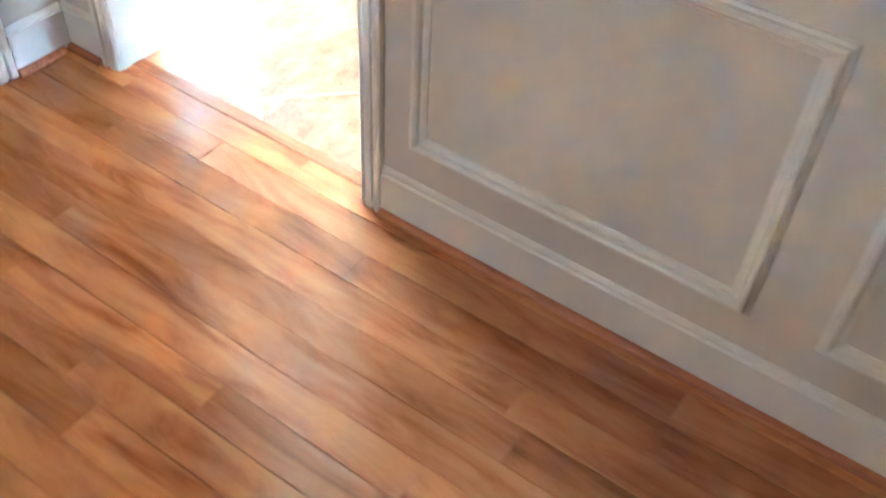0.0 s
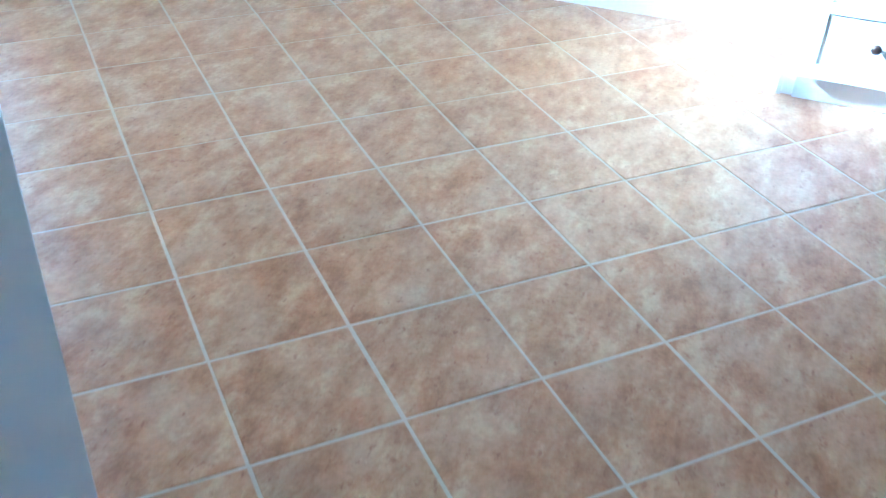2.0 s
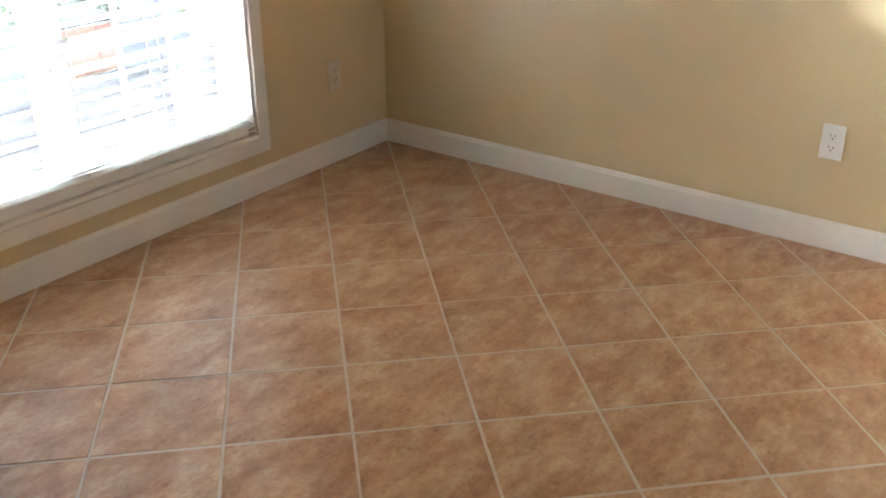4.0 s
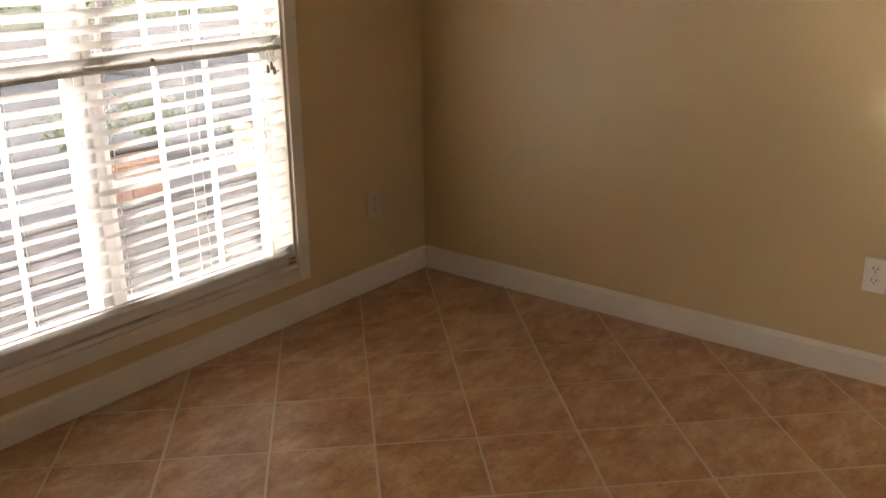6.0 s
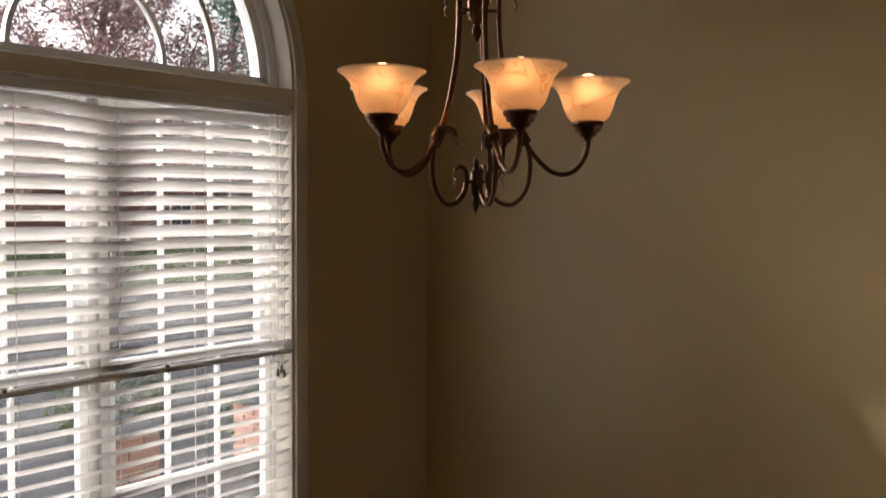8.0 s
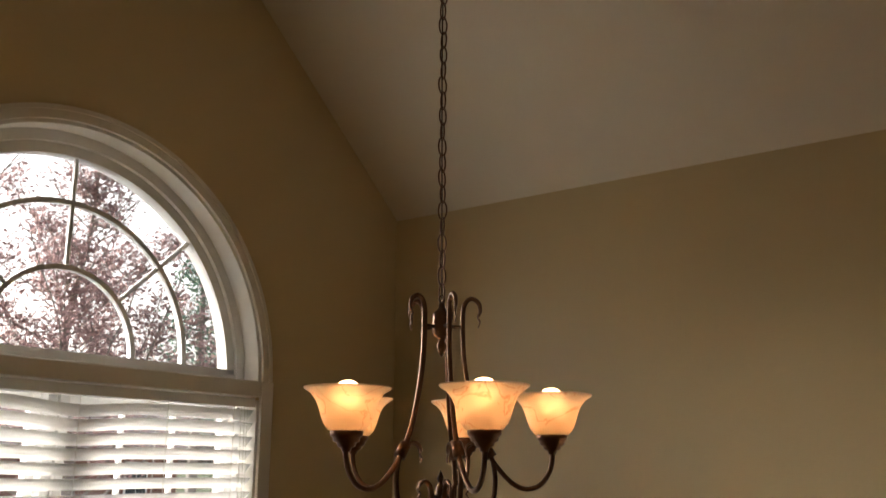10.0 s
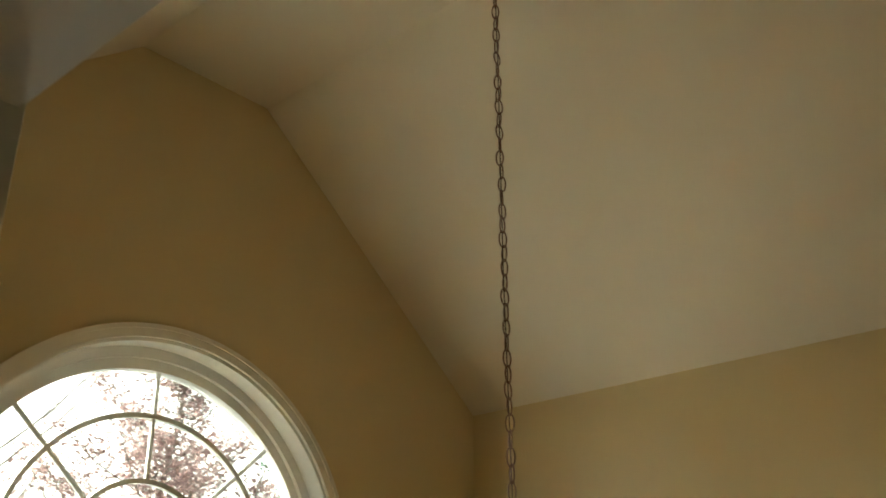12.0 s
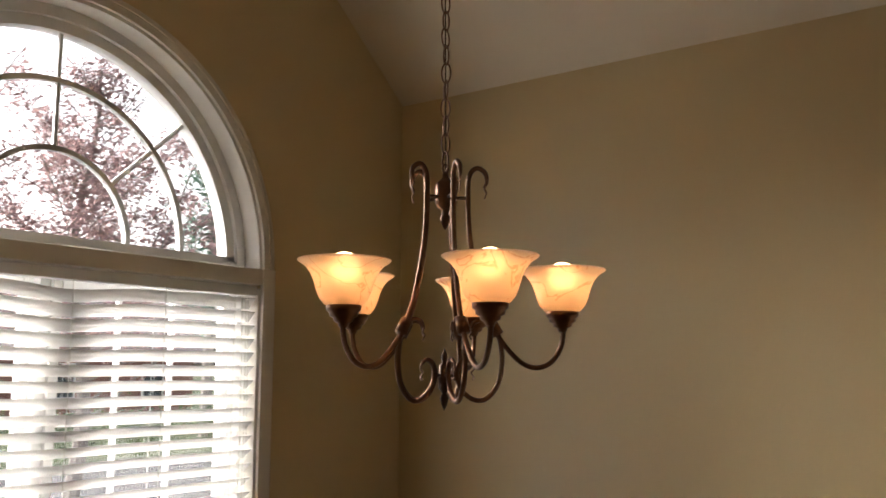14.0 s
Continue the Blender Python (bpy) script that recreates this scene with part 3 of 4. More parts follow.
# ---- blind ----
def window_blind():
    b = empty("window_blind", (CX, 0.018, 1.925))
    tagged(b, "white two-inch slatted blind with slats tilted half open", "blind")
    half = (WIN1 - WIN0) / 2 - 0.018
    part("headrail", boxes((-half, half, -0.02, 0.028, -0.036, -0.002), bevel=0.003), SLAT, b)

    def slat(z, tilt, sag):
        bm = bmesh.new()
        n, rows = 28, []
        for k in range(n + 1):
            x = -half + 2 * half * k / n
            dz = -sag * math.exp(-((x - 0.02) / 0.16) ** 2)
            ring = []
            for u, h in ((-0.025, 0), (-0.012, 0.0022), (0.0, 0.003), (0.012, 0.0022), (0.025, 0), (0.012, -0.0006), (0, 0.0002), (-0.012, -0.0006)):
                c, s = math.cos(tilt), math.sin(tilt)
                ring.append(bm.verts.new((x, u * c - h * s, dz + u * s + h * c)))
            rows.append(ring)
        for a, c in zip(rows, rows[1:]):
            for i in range(8):
                bm.faces.new((a[i], a[(i + 1) % 8], c[(i + 1) % 8], c[i]))
        bm.faces.new(rows[0])
        bm.faces.new(rows[-1][::-1])
        o = part("slat", bm, SLAT, b)
        o.location = (0, 0.004, z)
        return o

    pitch = 0.0465
    rng = random.Random(4)
    z = -0.062
    k = 0
    while z > -0.865:
        slat(z, radians(-45 + 9 * min(1, k / 15) + rng.uniform(-2.5, 2.5)), 0.016 * max(0, 1 - k / 5) + 0.003)
        z -= pitch
        k += 1
    bm = boxes((-half, half, -0.027, 0.026, -0.889, -0.874), bevel=0.004)
    part("middle_rail", bm, SLAT, b, "white rail across the blind")
    for x in (-0.33, 0.2):
        part("cord_button", lathe(bmesh.new(), [(0, -0.001), (0.007, -0.001), (0.0075, 0.004), (0.004, 0.009), (0, 0.0095)], 12, (x, -0.012, -0.8735)), TASSEL, b, "taupe cord button", True)
    z = -0.928
    while z > -1.634:
        slat(z, radians(-34 + rng.uniform(-2.5, 2.5)), 0.003)
        z -= pitch
    part("bottom_rail", boxes((-half, half, -0.026, 0.024, -1.684, -1.642), bevel=0.005), VINYL, b)
    for x in (-0.62, -0.30, 0.02, 0.34, 0.62):
        for yy in (-0.026, 0.031):
            part("ladder_cord", tube(bmesh.new(), [(x, yy, -0.03), (x, yy, -1.65)], 0.0012, 5), CORD, b)
    for x, end in ((0.648, -0.935), (0.664, -0.925), (0.676, -0.942)):
        part("pull_cord", tube(bmesh.new(), [(x - 0.004, -0.034, -0.03), (x + 0.002, -0.036, -0.5), (x, -0.035, end)], 0.0014, 5), CORD, b)
        part("tassel", lathe(bmesh.new(), [(0, 0.0), (0.0025, 0), (0.0045, -0.008), (0.006, -0.024), (0.0035, -0.029), (0, -0.029)], 12, (x, -0.035, end)), TASSEL, b, smooth=True)
    for zz in (-1.68, -1.664):
        part("hold_down_clip", boxes((half - 0.03, half + 0.002, -0.03, -0.02, zz - 0.005, zz + 0.004), bevel=0.001), TASSEL, b)


window_blind()


# ---- outlets ----
# the white plate again, tinted darker for the shade on the window wall
SHADED_PLATE = plain("shaded_plastic_plate", (0.60, 0.53, 0.41), 0.35, scale=8, var=0.03, bump=0)


def wall_outlet(m, label, PLATE=PLATE):
    o = empty("wall_outlet")
    o.matrix_basis = m
    tagged(o, label, "outlet", group="wall outlets")
    bm = bmesh.new()
    box(bm, -0.036, 0.036, -0.006, 0.0, -0.058, 0.058, bevel=0.0025)
    part("cover_plate", bm, PLATE, o)
    for z in (-0.0195, 0.0195):
        ring = [(0.0165 * math.cos(a), z + 0.0145 * max(-0.82, min(0.82, math.sin(a))) / 0.82) for a in (2 * math.pi * i / 24 for i in range(24))]
        s = part("socket", prism(bmesh.new(), ring, "y", -0.0078, -0.004), PLATE, o)
        part("slot", boxes((-0.008, -0.0055, -0.0083, -0.007, z - 0.001, z + 0.009), (0.0055, 0.008, -0.0083, -0.007, z, z + 0.008), (-0.0022, 0.0022, -0.0083, -0.007, z - 0.0095, z - 0.0055)), SLOT, s)
    part("screw", lathe(bmesh.new(), [(0, 0.0), (0.003, 0.0), (0.003, 0.0012), (0, 0.0018)], 12), PLATE, o).matrix_basis = pose(0, -0.006, 0, 90, 0, 0)
    return o


wall_outlet(pose(-0.0005, -1.868, 0.368, 0, 0, -90), "white duplex outlet on the plain tan wall")
wall_outlet(pose(-0.328, -0.0005, 0.362, 0, 0, 0), "white duplex outlet between window and corner, toned down for shade", SHADED_PLATE)


# ---- chandelier ----
def chandelier():
    AX, AY = -1.515, -1.36
    c = empty("chandelier", (AX, AY, TOP))
    tagged(c, "bronze five-light scroll chandelier with lit alabaster bell shades", "chandelier")
    B = -TOP  # heights below are from the floor

    def z(v):
        return v + B

    part("canopy", lathe(bmesh.new(), [(0, 0), (0.062, 0), (0.062, -0.008), (0.05, -0.02), (0.02, -0.028), (0.008, -0.035), (0, -0.036)]), BRONZE, c, smooth=True)
    # chain
    link = bmesh.new()
    loop = [(0.0095 * math.cos(a), 0, 0.0215 * math.sin(a)) for a in (2 * math.pi * (i + 0.5) / 16 for i in range(16))]
    tube(link, [*loop, loop[0]], 0.0019, 6, caps=False)
    first = part("chain_link", link, BRONZE, c, smooth=True)
    zz, k = z(2.052), 0
    rng = random.Random(2)
    while zz < -0.045:
        o = first if k == 0 else new("chain_link", first.data)
        o.parent = c
        o.matrix_basis = pose(rng.uniform(-0.0012, 0.0012), rng.uniform(-0.0012, 0.0012), zz, rng.uniform(-4, 4), rng.uniform(-5, 5), 64 + 90 * (k % 2) + rng.uniform(-14, 14))
        zz += 0.0372
        k += 1
    part("cord", tube(bmesh.new(), [(0.002, 0.001, z(2.03)), (-0.002, 0.002, z(2.6)), (0.002, -0.001, z(3.2)), (0, 0, -0.03)], 0.0016, 6), BRONZE_DARK, c)
    # body and hubs
    part("top_loop", tube(bmesh.new(), [(0.009 * math.cos(a), 0, z(2.037) + 0.009 * math.sin(a)) for a in (2 * math.pi * i / 16 for i in range(17))], 0.0022, 6, caps=False), BRONZE, c, smooth=True)
    part("body", lathe(bmesh.new(), [(0, z(2.030)), (0.006, z(2.028)), (0.007, z(2.018)), (0.013, z(2.012)), (0.0185, z(2.007)), (0.0205, z(2.0)), (0.021, z(1.985)), (0.0205, z(1.966)), (0.017, z(1.958)), (0.010, z(1.954)), (0.008, z(1.952)), (0.007, z(1.944)), (0.011, z(1.936)), (0.008, z(1.925)), (0.003, z(1.915)), (0, z(1.912))]), BRONZE, c, smooth=True)
    part("lower_hub", lathe(bmesh.new(), [(0, z(1.676)), (0.003, z(1.67)), (0.008, z(1.658)), (0.004, z(1.649)), (0.011, z(1.642)), (0.012, z(1.60)), (0.009, z(1.594)), (0.004, z(1.588)), (0.009, z(1.578)), (0.006, z(1.566)), (0, z(1.553))]), BRONZE_DARK, c, smooth=True)
    towards = math.atan2(-2.49 - AY, -3.035 - AX)
    for n in range(5):
        ang = towards + radians(20 + 72 * n)
        d, e = Vector((math.cos(ang), math.sin(ang), 0)), Vector((-math.sin(ang), math.cos(ang), 0))

        def path(rows, steps=8):
            return smooth_path([d * r + Vector((0, 0, z(h))) for r, h in rows], steps)

        hook = path([(0.078, 1.998), (0.084, 2.012), (0.080, 2.030), (0.064, 2.039), (0.050, 2.026), (0.046, 1.995), (0.048, 1.92), (0.057, 1.85), (0.074, 1.775), (0.094, 1.722), (0.118, 1.683), (0.151, 1.649), (0.181, 1.638), (0.210, 1.648), (0.229, 1.675), (0.235, 1.700), (0.235, 1.714)])
        part("arm", tube(bmesh.new(), hook, [0.0032 + 0.0029 * min(1, i / 16) for i in range(len(hook))], 10, 0.85), BRONZE, c, smooth=True)
        low = path([(0.100, 1.716), (0.110, 1.690), (0.114, 1.650), (0.106, 1.606), (0.082, 1.577), (0.056, 1.576), (0.034, 1.594), (0.024, 1.622), (0.029, 1.645), (0.043, 1.653), (0.055, 1.646)])
        part("lower_scroll", tube(bmesh.new(), low, [0.006 - 0.0018 * max(0, i / len(low) - 0.7) / 0.3 for i in range(len(low))], 10, 0.85), BRONZE, c, smooth=True)
        up = path([(0.099, 1.704), (0.091, 1.721), (0.075, 1.731), (0.059, 1.727), (0.052, 1.714)])
        part("upper_scroll", tube(bmesh.new(), up, [0.0052 - 0.0012 * i / len(up) for i in range(len(up))], 10, 0.85), BRONZE, c, smooth=True)
        # flattened, waved ribbon ends
        for rows in ([(0.084, 2.014), (0.079, 1.998), (0.083, 1.988), (0.079, 1.976)], [(0.055, 1.647), (0.059, 1.636), (0.053, 1.628), (0.058, 1.619), (0.055, 1.613)], [(0.052, 1.715), (0.054, 1.706), (0.049, 1.700), (0.053, 1.692)]):
            tip = path(rows, 6)
            part("curl_tip", tube(bmesh.new(), tip, [0.0068 - 0.002 * i / len(tip) for i in range(len(tip))], 8, 0.3), BRONZE, c, smooth=True)
        a, b2 = d * 0.091 + Vector((0, 0, z(1.728))), d * 0.107 + Vector((0, 0, z(1.702)))
        part("collar", tube(bmesh.new(), [a, b2], 0.0122, 14), BRONZE, c, smooth=True)
        part("hub_pin", tube(bmesh.new(), [d * 0.010 + Vector((0, 0, z(1.622))), d * 0.027 + Vector((0, 0, z(1.622)))], 0.0038, 8), BRONZE_DARK, c)
        part("body_pin", tube(bmesh.new(), [d * 0.018 + Vector((0, 0, z(1.977))), d * 0.047 + Vector((0, 0, z(1.977)))], 0.0038, 8), BRONZE_DARK, c)
        at = d * 0.235
        part("cup", lathe(bmesh.new(), [(0, z(1.709)), (0.008, z(1.709)), (0.010, z(1.716)), (0.018, z(1.720)), (0.019, z(1.726)), (0.026, z(1.729)), (0.027, z(1.736)), (0.032, z(1.740)), (0.033, z(1.749)), (0.026, z(1.751)), (0, z(1.751))], 24, at), BRONZE, c, smooth=True)
        prof = [(0.026, 1.748), (0.036, 1.751), (0.045, 1.761), (0.0515, 1.777), (0.0565, 1.795), (0.063, 1.810), (0.073, 1.822), (0.0855, 1.830), (0.0872, 1.833), (0.085, 1.8345)]
        inner = [(r - 0.0035, h + 0.002) for r, h in prof[:-2]][::-1]
        part("shade", lathe(bmesh.new(), [(r, z(h)) for r, h in prof + inner], 36, at), SHADE, c, "lit alabaster glass bell shade", True)
        part("socket", lathe(bmesh.new(), [(0, z(1.7512)), (0.013, z(1.7512)), (0.0135, z(1.793)), (0.011, z(1.796)), (0, z(1.796))], 20, at), CREAM, c, "cream lamp socket", True)
        part("bulb", lathe(bmesh.new(), [(0, z(1.7962)), (0.011, z(1.7962)), (0.0185, z(1.802)), (0.0255, z(1.810)), (0.0285, z(1.820)), (0.0275, z(1.830)), (0.0225, z(1.839)), (0.0145, z(1.845)), (0.006, z(1.8475)), (0, z(1.848))], 20, at), BULB, c, "lit warm bulb", True)


chandelier()


# ---- kitchen base cabinets ----
# toe kick colour, greyed below the trim for the overhang's shade
KICK = plain("shaded_kick_grey", (0.58, 0.57, 0.55), 0.5, var=0.08)


def cabinet_knob(place, parent):
    k = part("knob", lathe(bmesh.new(), [(0, 0), (0.006, 0), (0.006, 0.012), (0.015, 0.02), (0.016, 0.028), (0.008, 0.033), (0, 0.034)], 16), BRONZE_DARK, parent, "dark bronze knob", True)
    k.matrix_basis = pose(*place, 0, -90, 0)


def drawer_cabinet(y1, width):
    """A white drawer unit whose fronts sit just behind its face frame; y1 is its north side."""
    c = empty("drawer_cabinet", (PX, y1 - width / 2, 0))
    tagged(c, "white painted drawer cabinet with dark knobs", "cabinet", group="kitchen base cabinets")
    w, st = width / 2, 0.04
    part("body", boxes((0.02, -PX - 0.001, -w, w, 0.10, 0.87)), TRIM, c)
    cuts = ((0.10, 0.148), (0.312, 0.346), (0.54, 0.575), (0.70, 0.735), (0.85, 0.87))
    rows = [(0, 0.0199, -w, -w + st, 0.10, 0.87), (0, 0.0199, w - st, w, 0.10, 0.87)]
    part("face_frame", boxes(*rows, *[(0.0003, 0.0199, -w + st, w - st, a, b) for a, b in cuts]), TRIM, c)
    part("toe_kick", boxes((0.059, -PX - 0.001, -w, w, 0.004, 0.0995)), KICK, c, "pale toe kick, greyed for the shade under the cabinet")
    part("end_panel", boxes((0.072, -PX - 0.001, w + 0.001, w + 0.035, 0.004, 0.87)), TRIM, c, "white end panel")
    for (_, a), (b, _) in zip(cuts, cuts[1:]):
        d = part("drawer_front", boxes((0.006, 0.0198, -w + st + 0.002, w - st - 0.002, a + 0.002, b - 0.002), bevel=0.0012), TRIM, c)
        cabinet_knob((0.006, 0, (a + b) / 2), d)
    return c


def base_cabinet(y1, width):
    """A white door unit with its back to the east wall; y1 is its north side."""
    c = empty("base_cabinet", (PX, y1 - width / 2, 0))
    tagged(c, "white painted base cabinet with framed panel doors", "cabinet", group="kitchen base cabinets")
    w = width / 2 - 0.0015
    part("body", boxes((0.0, -PX - 0.001, -w, w, 0.10, 0.87), bevel=0.002), TRIM, c)
    part("toe_kick", boxes((0.056, -PX - 0.001, -w, w, 0.004, 0.0995)), KICK, c, "pale toe kick, greyed for the shade under the cabinet")
    part("drawer_front", boxes((-0.02, -0.0005, -w + 0.03, w - 0.03, 0.71, 0.84), bevel=0.003), TRIM, c)
    for s in (-1, 1):
        a, b = sorted((s * 0.006, s * (w - 0.03)))
        d = part("door", boxes((-0.02, -0.0005, a, a + 0.055, 0.13, 0.68), (-0.02, -0.0005, b - 0.055, b, 0.13, 0.68), (-0.02, -0.0005, a + 0.055, b - 0.055, 0.13, 0.185), (-0.02, -0.0005, a + 0.055, b - 0.055, 0.625, 0.68), (-0.008, -0.001, a + 0.055, b - 0.055, 0.185, 0.625), bevel=0.002), TRIM, c)
        cabinet_knob((-0.02, s * 0.035, 0.60), d)
    return c


drawer_cabinet(RET - 0.036, 0.394)
for k in range(3):
    base_cabinet(RET - 0.432 - 0.92 * k, 0.92)
tagged(part("worktop", boxes((PX - 0.03, -0.001, SOUTH + 0.002, RET + 0.02, 0.872, 0.91), bevel=0.006), plain("speckled_laminate", (0.42, 0.38, 0.32), 0.3, var=0.3, scale=90)), "speckled tan worktop over the white cabinets", "worktop")


# unseen window, made up so that sky light reaches the kitchen end
def added_kitchen_window():
    w = structure(empty("added_window_3", (-1.9, SOUTH - 0.07, 1.2)), "unseen white window added to light the kitchen end", "window")
    part("window_frame", boxes((-0.35, -0.32, -0.04, 0.04, 0, 0.7), (0.32, 0.35, -0.04, 0.04, 0, 0.7), (-0.32, 0.32, -0.04, 0.04, 0, 0.03), (-0.32, 0.32, -0.04, 0.04, 0.67, 0.7)), TRIM, w)
    g = part("pane", boxes((-0.32, 0.32, -0.003, 0.003, 0.03, 0.67)), GLASS, w)
    g.visible_shadow = False


added_kitchen_window()


# unseen window, made up to hold the light that fills the hall
def added_hall_window():
    w = structure(empty("added_window_2", (HX, -2.9, 1.85)), "unseen white window added to light the hall", "window")
    part("window_frame", boxes((-0.1, -0.05, -0.1, -0.085, 0, 0.3), (-0.1, -0.05, 0.085, 0.1, 0, 0.3), (-0.1, -0.05, -0.085, 0.085, 0, 0.015), (-0.1, -0.05, -0.085, 0.085, 0.285, 0.3)), TRIM, w)
    g = part("pane", boxes((-0.07, -0.065, -0.085, 0.085, 0.015, 0.285)), GLASS, w)
    g.visible_shadow = False


added_hall_window()

# ---- outside ----
GZ = -0.42
structure(part("ground", boxes((-400, 400, 0.2, 700, GZ - 0.5, GZ)), LAWN), "autumn lawn running to the distance", "ground")
structure(part("ground_back", boxes((-400, 400, -400, 0.2, GZ - 0.6, GZ - 0.1)), LAWN), "plain lawn behind the house", "ground")
structure(part("pavement", boxes((-14, 14, 2.4, 9.3, GZ - 0.1, GZ + 0.03)), PATIO), "grey concrete drive beyond the deck", "pavement")
structure(part("road", boxes((-200, 200, 9.5, 15.5, GZ - 0.1, GZ + 0.02)), ROAD), "grey street beyond the garden", "road")


def deck():
    d = empty("deck", (0, 0.2, 0))
    tagged(d, "weathered grey board deck outside the window", "deck")
    part("deck_frame", boxes((-4.5, 3.5, 0, 2.2, GZ + 0.001, -0.16)), DECK, d)
    for k in range(15):
        part("deck_board", boxes((-4.5, 3.5, 0.01 + k * 0.146, 0.146 + k * 0.146, -0.158, -0.125), bevel=0.004), DECK, d)


deck()


def brick_pier(x, y):
    """A low pier of salmon brick: courses with recessed joints under a flat cap."""
    p = empty("brick_pier", (x, y, GZ + 0.0305))
    tagged(p, "low salmon brick pier with a flat cap beyond the deck", "pier", group="brick piers")
    part("mortar_core", boxes((-0.165, 0.165, -0.165, 0.165, 0, 0.525)), GROUT, p)
    rng = random.Random(int(x * 100))
    half, whole_brick = (boxes((0, w, -0.055, 0.055, 0, 0.062), bevel=0.004) for w in (0.112, 0.222))
    shapes = [part("brick", half, SALMON, p), part("brick", whole_brick, SALMON, p)]
    first = [True, True]
    for course in range(7):
        for side in range(4):
            widths = (0, 1) if course % 2 else (1, 0)
            at = -0.175
            for kind in widths:
                ob = shapes[kind] if first[kind] else new("brick", shapes[kind].data)
                first[kind] = False
                ob.parent = p
                turn = Matrix.Rotation(radians(90 * side), 4, "Z")
                ob.matrix_basis = turn @ Matrix.Translation((at, -0.125 + rng.uniform(-0.002, 0.002), 0.004 + course * 0.074))
                at += (0.112, 0.222)[kind] + 0.011
    part("cap", boxes((-0.205, 0.205, -0.205, 0.205, 0.526, 0.565), bevel=0.006), PATIO, p, "grey stone cap")


brick_pier(0.27, 2.72)
brick_pier(1.5, 2.72)


def leaves(bm, centre, spread, n, size, rng, thin=0.55):
    for _ in range(n):
        p = Vector(centre) + Vector((rng.gauss(0, spread), rng.gauss(0, spread), rng.gauss(0, spread * 0.8)))
        s = size * rng.uniform(0.6, 1.3)
        u = Vector((rng.uniform(-1, 1), rng.uniform(-1, 1), rng.uniform(-1, 1))).normalized()
        v = u.orthogonal().normalized()
        w = u.cross(v)
        q = [p - u * s, p - u * s * 0.2 + v * s * thin, p + u * s * 0.15 + v * s * thin * 0.55 + w * s * 0.15, p + u * s * 0.4 + v * s * thin * 0.8, p + u * s, p + u * s * 0.35 - v * s * thin * 0.75, p + u * s * 0.1 - v * s * thin * 0.5 - w * s * 0.15, p - u * s * 0.25 - v * s * thin]
        bm.faces.new([bm.verts.new(x) for x in q])


def oak(base, height, seed):
    """A young oak: one leader with rising limbs and twigs, leaves in clusters with gaps between."""
    rng = random.Random(seed)
    t = empty("oak_tree", base)
    tagged(t, "russet-leaved young oak tree beyond the deck", "tree")
    wood, crown = bmesh.new(), bmesh.new()
    trunk = [Vector((0.10 * math.sin(h * 1.3), 0.08 * math.cos(h * 1.7), h)) for h in (height * k / 12 for k in range(13))]
    tube(wood, trunk, [0.11 * (1 - 0.9 * k / 12) + 0.008 for k in range(13)], 8)

    def branch(p, d, length, r, steps=6):
        pts = [p]
        for _ in range(steps):
            d = (d + Vector((rng.uniform(-1, 1), rng.uniform(-1, 1), rng.uniform(-0.4, 0.8))) * 0.2).normalized()
            pts.append(pts[-1] + d * length / steps)
        tube(wood, pts, [r * (1 - 0.75 * k / steps) + 0.003 for k in range(steps + 1)], 5)
        return pts, d

    for k in range(46):
        f = 0.22 + 0.76 * k / 45
        a = k * 2.4 + rng.uniform(-0.5, 0.5)
        reach = 0.35 + 4.0 * (1 - f) ** 0.95
        q = f * 12
        start = trunk[int(q)].lerp(trunk[min(12, int(q) + 1)], q % 1)
        pts, _ = branch(start, Vector((math.cos(a), math.sin(a), rng.uniform(0.35, 0.8))).normalized(), reach * rng.uniform(0.75, 1.2), 0.02 * (1.2 - f), 8)
        for m in range(2, 9):
            for _ in range(2):
                b = rng.uniform(0, 6.28)
                twig, _ = branch(pts[m], Vector((math.cos(b), math.sin(b), rng.uniform(-0.2, 0.8))).normalized(), rng.uniform(0.16, 0.42), 0.004, 3)
                if rng.random() < (0.85 if f < 0.74 else 0.36):
                    for w in twig[1:]:
                        leaves(crown, w, 0.10, rng.randint(9, 16) if f < 0.74 else rng.randint(6, 11), 0.045, rng)
    part("trunk", wood, BARK, t)
    part("crown", crown, OAK_LEAF, t)


oak((4.2, 9.0, GZ), 6.2, 11)


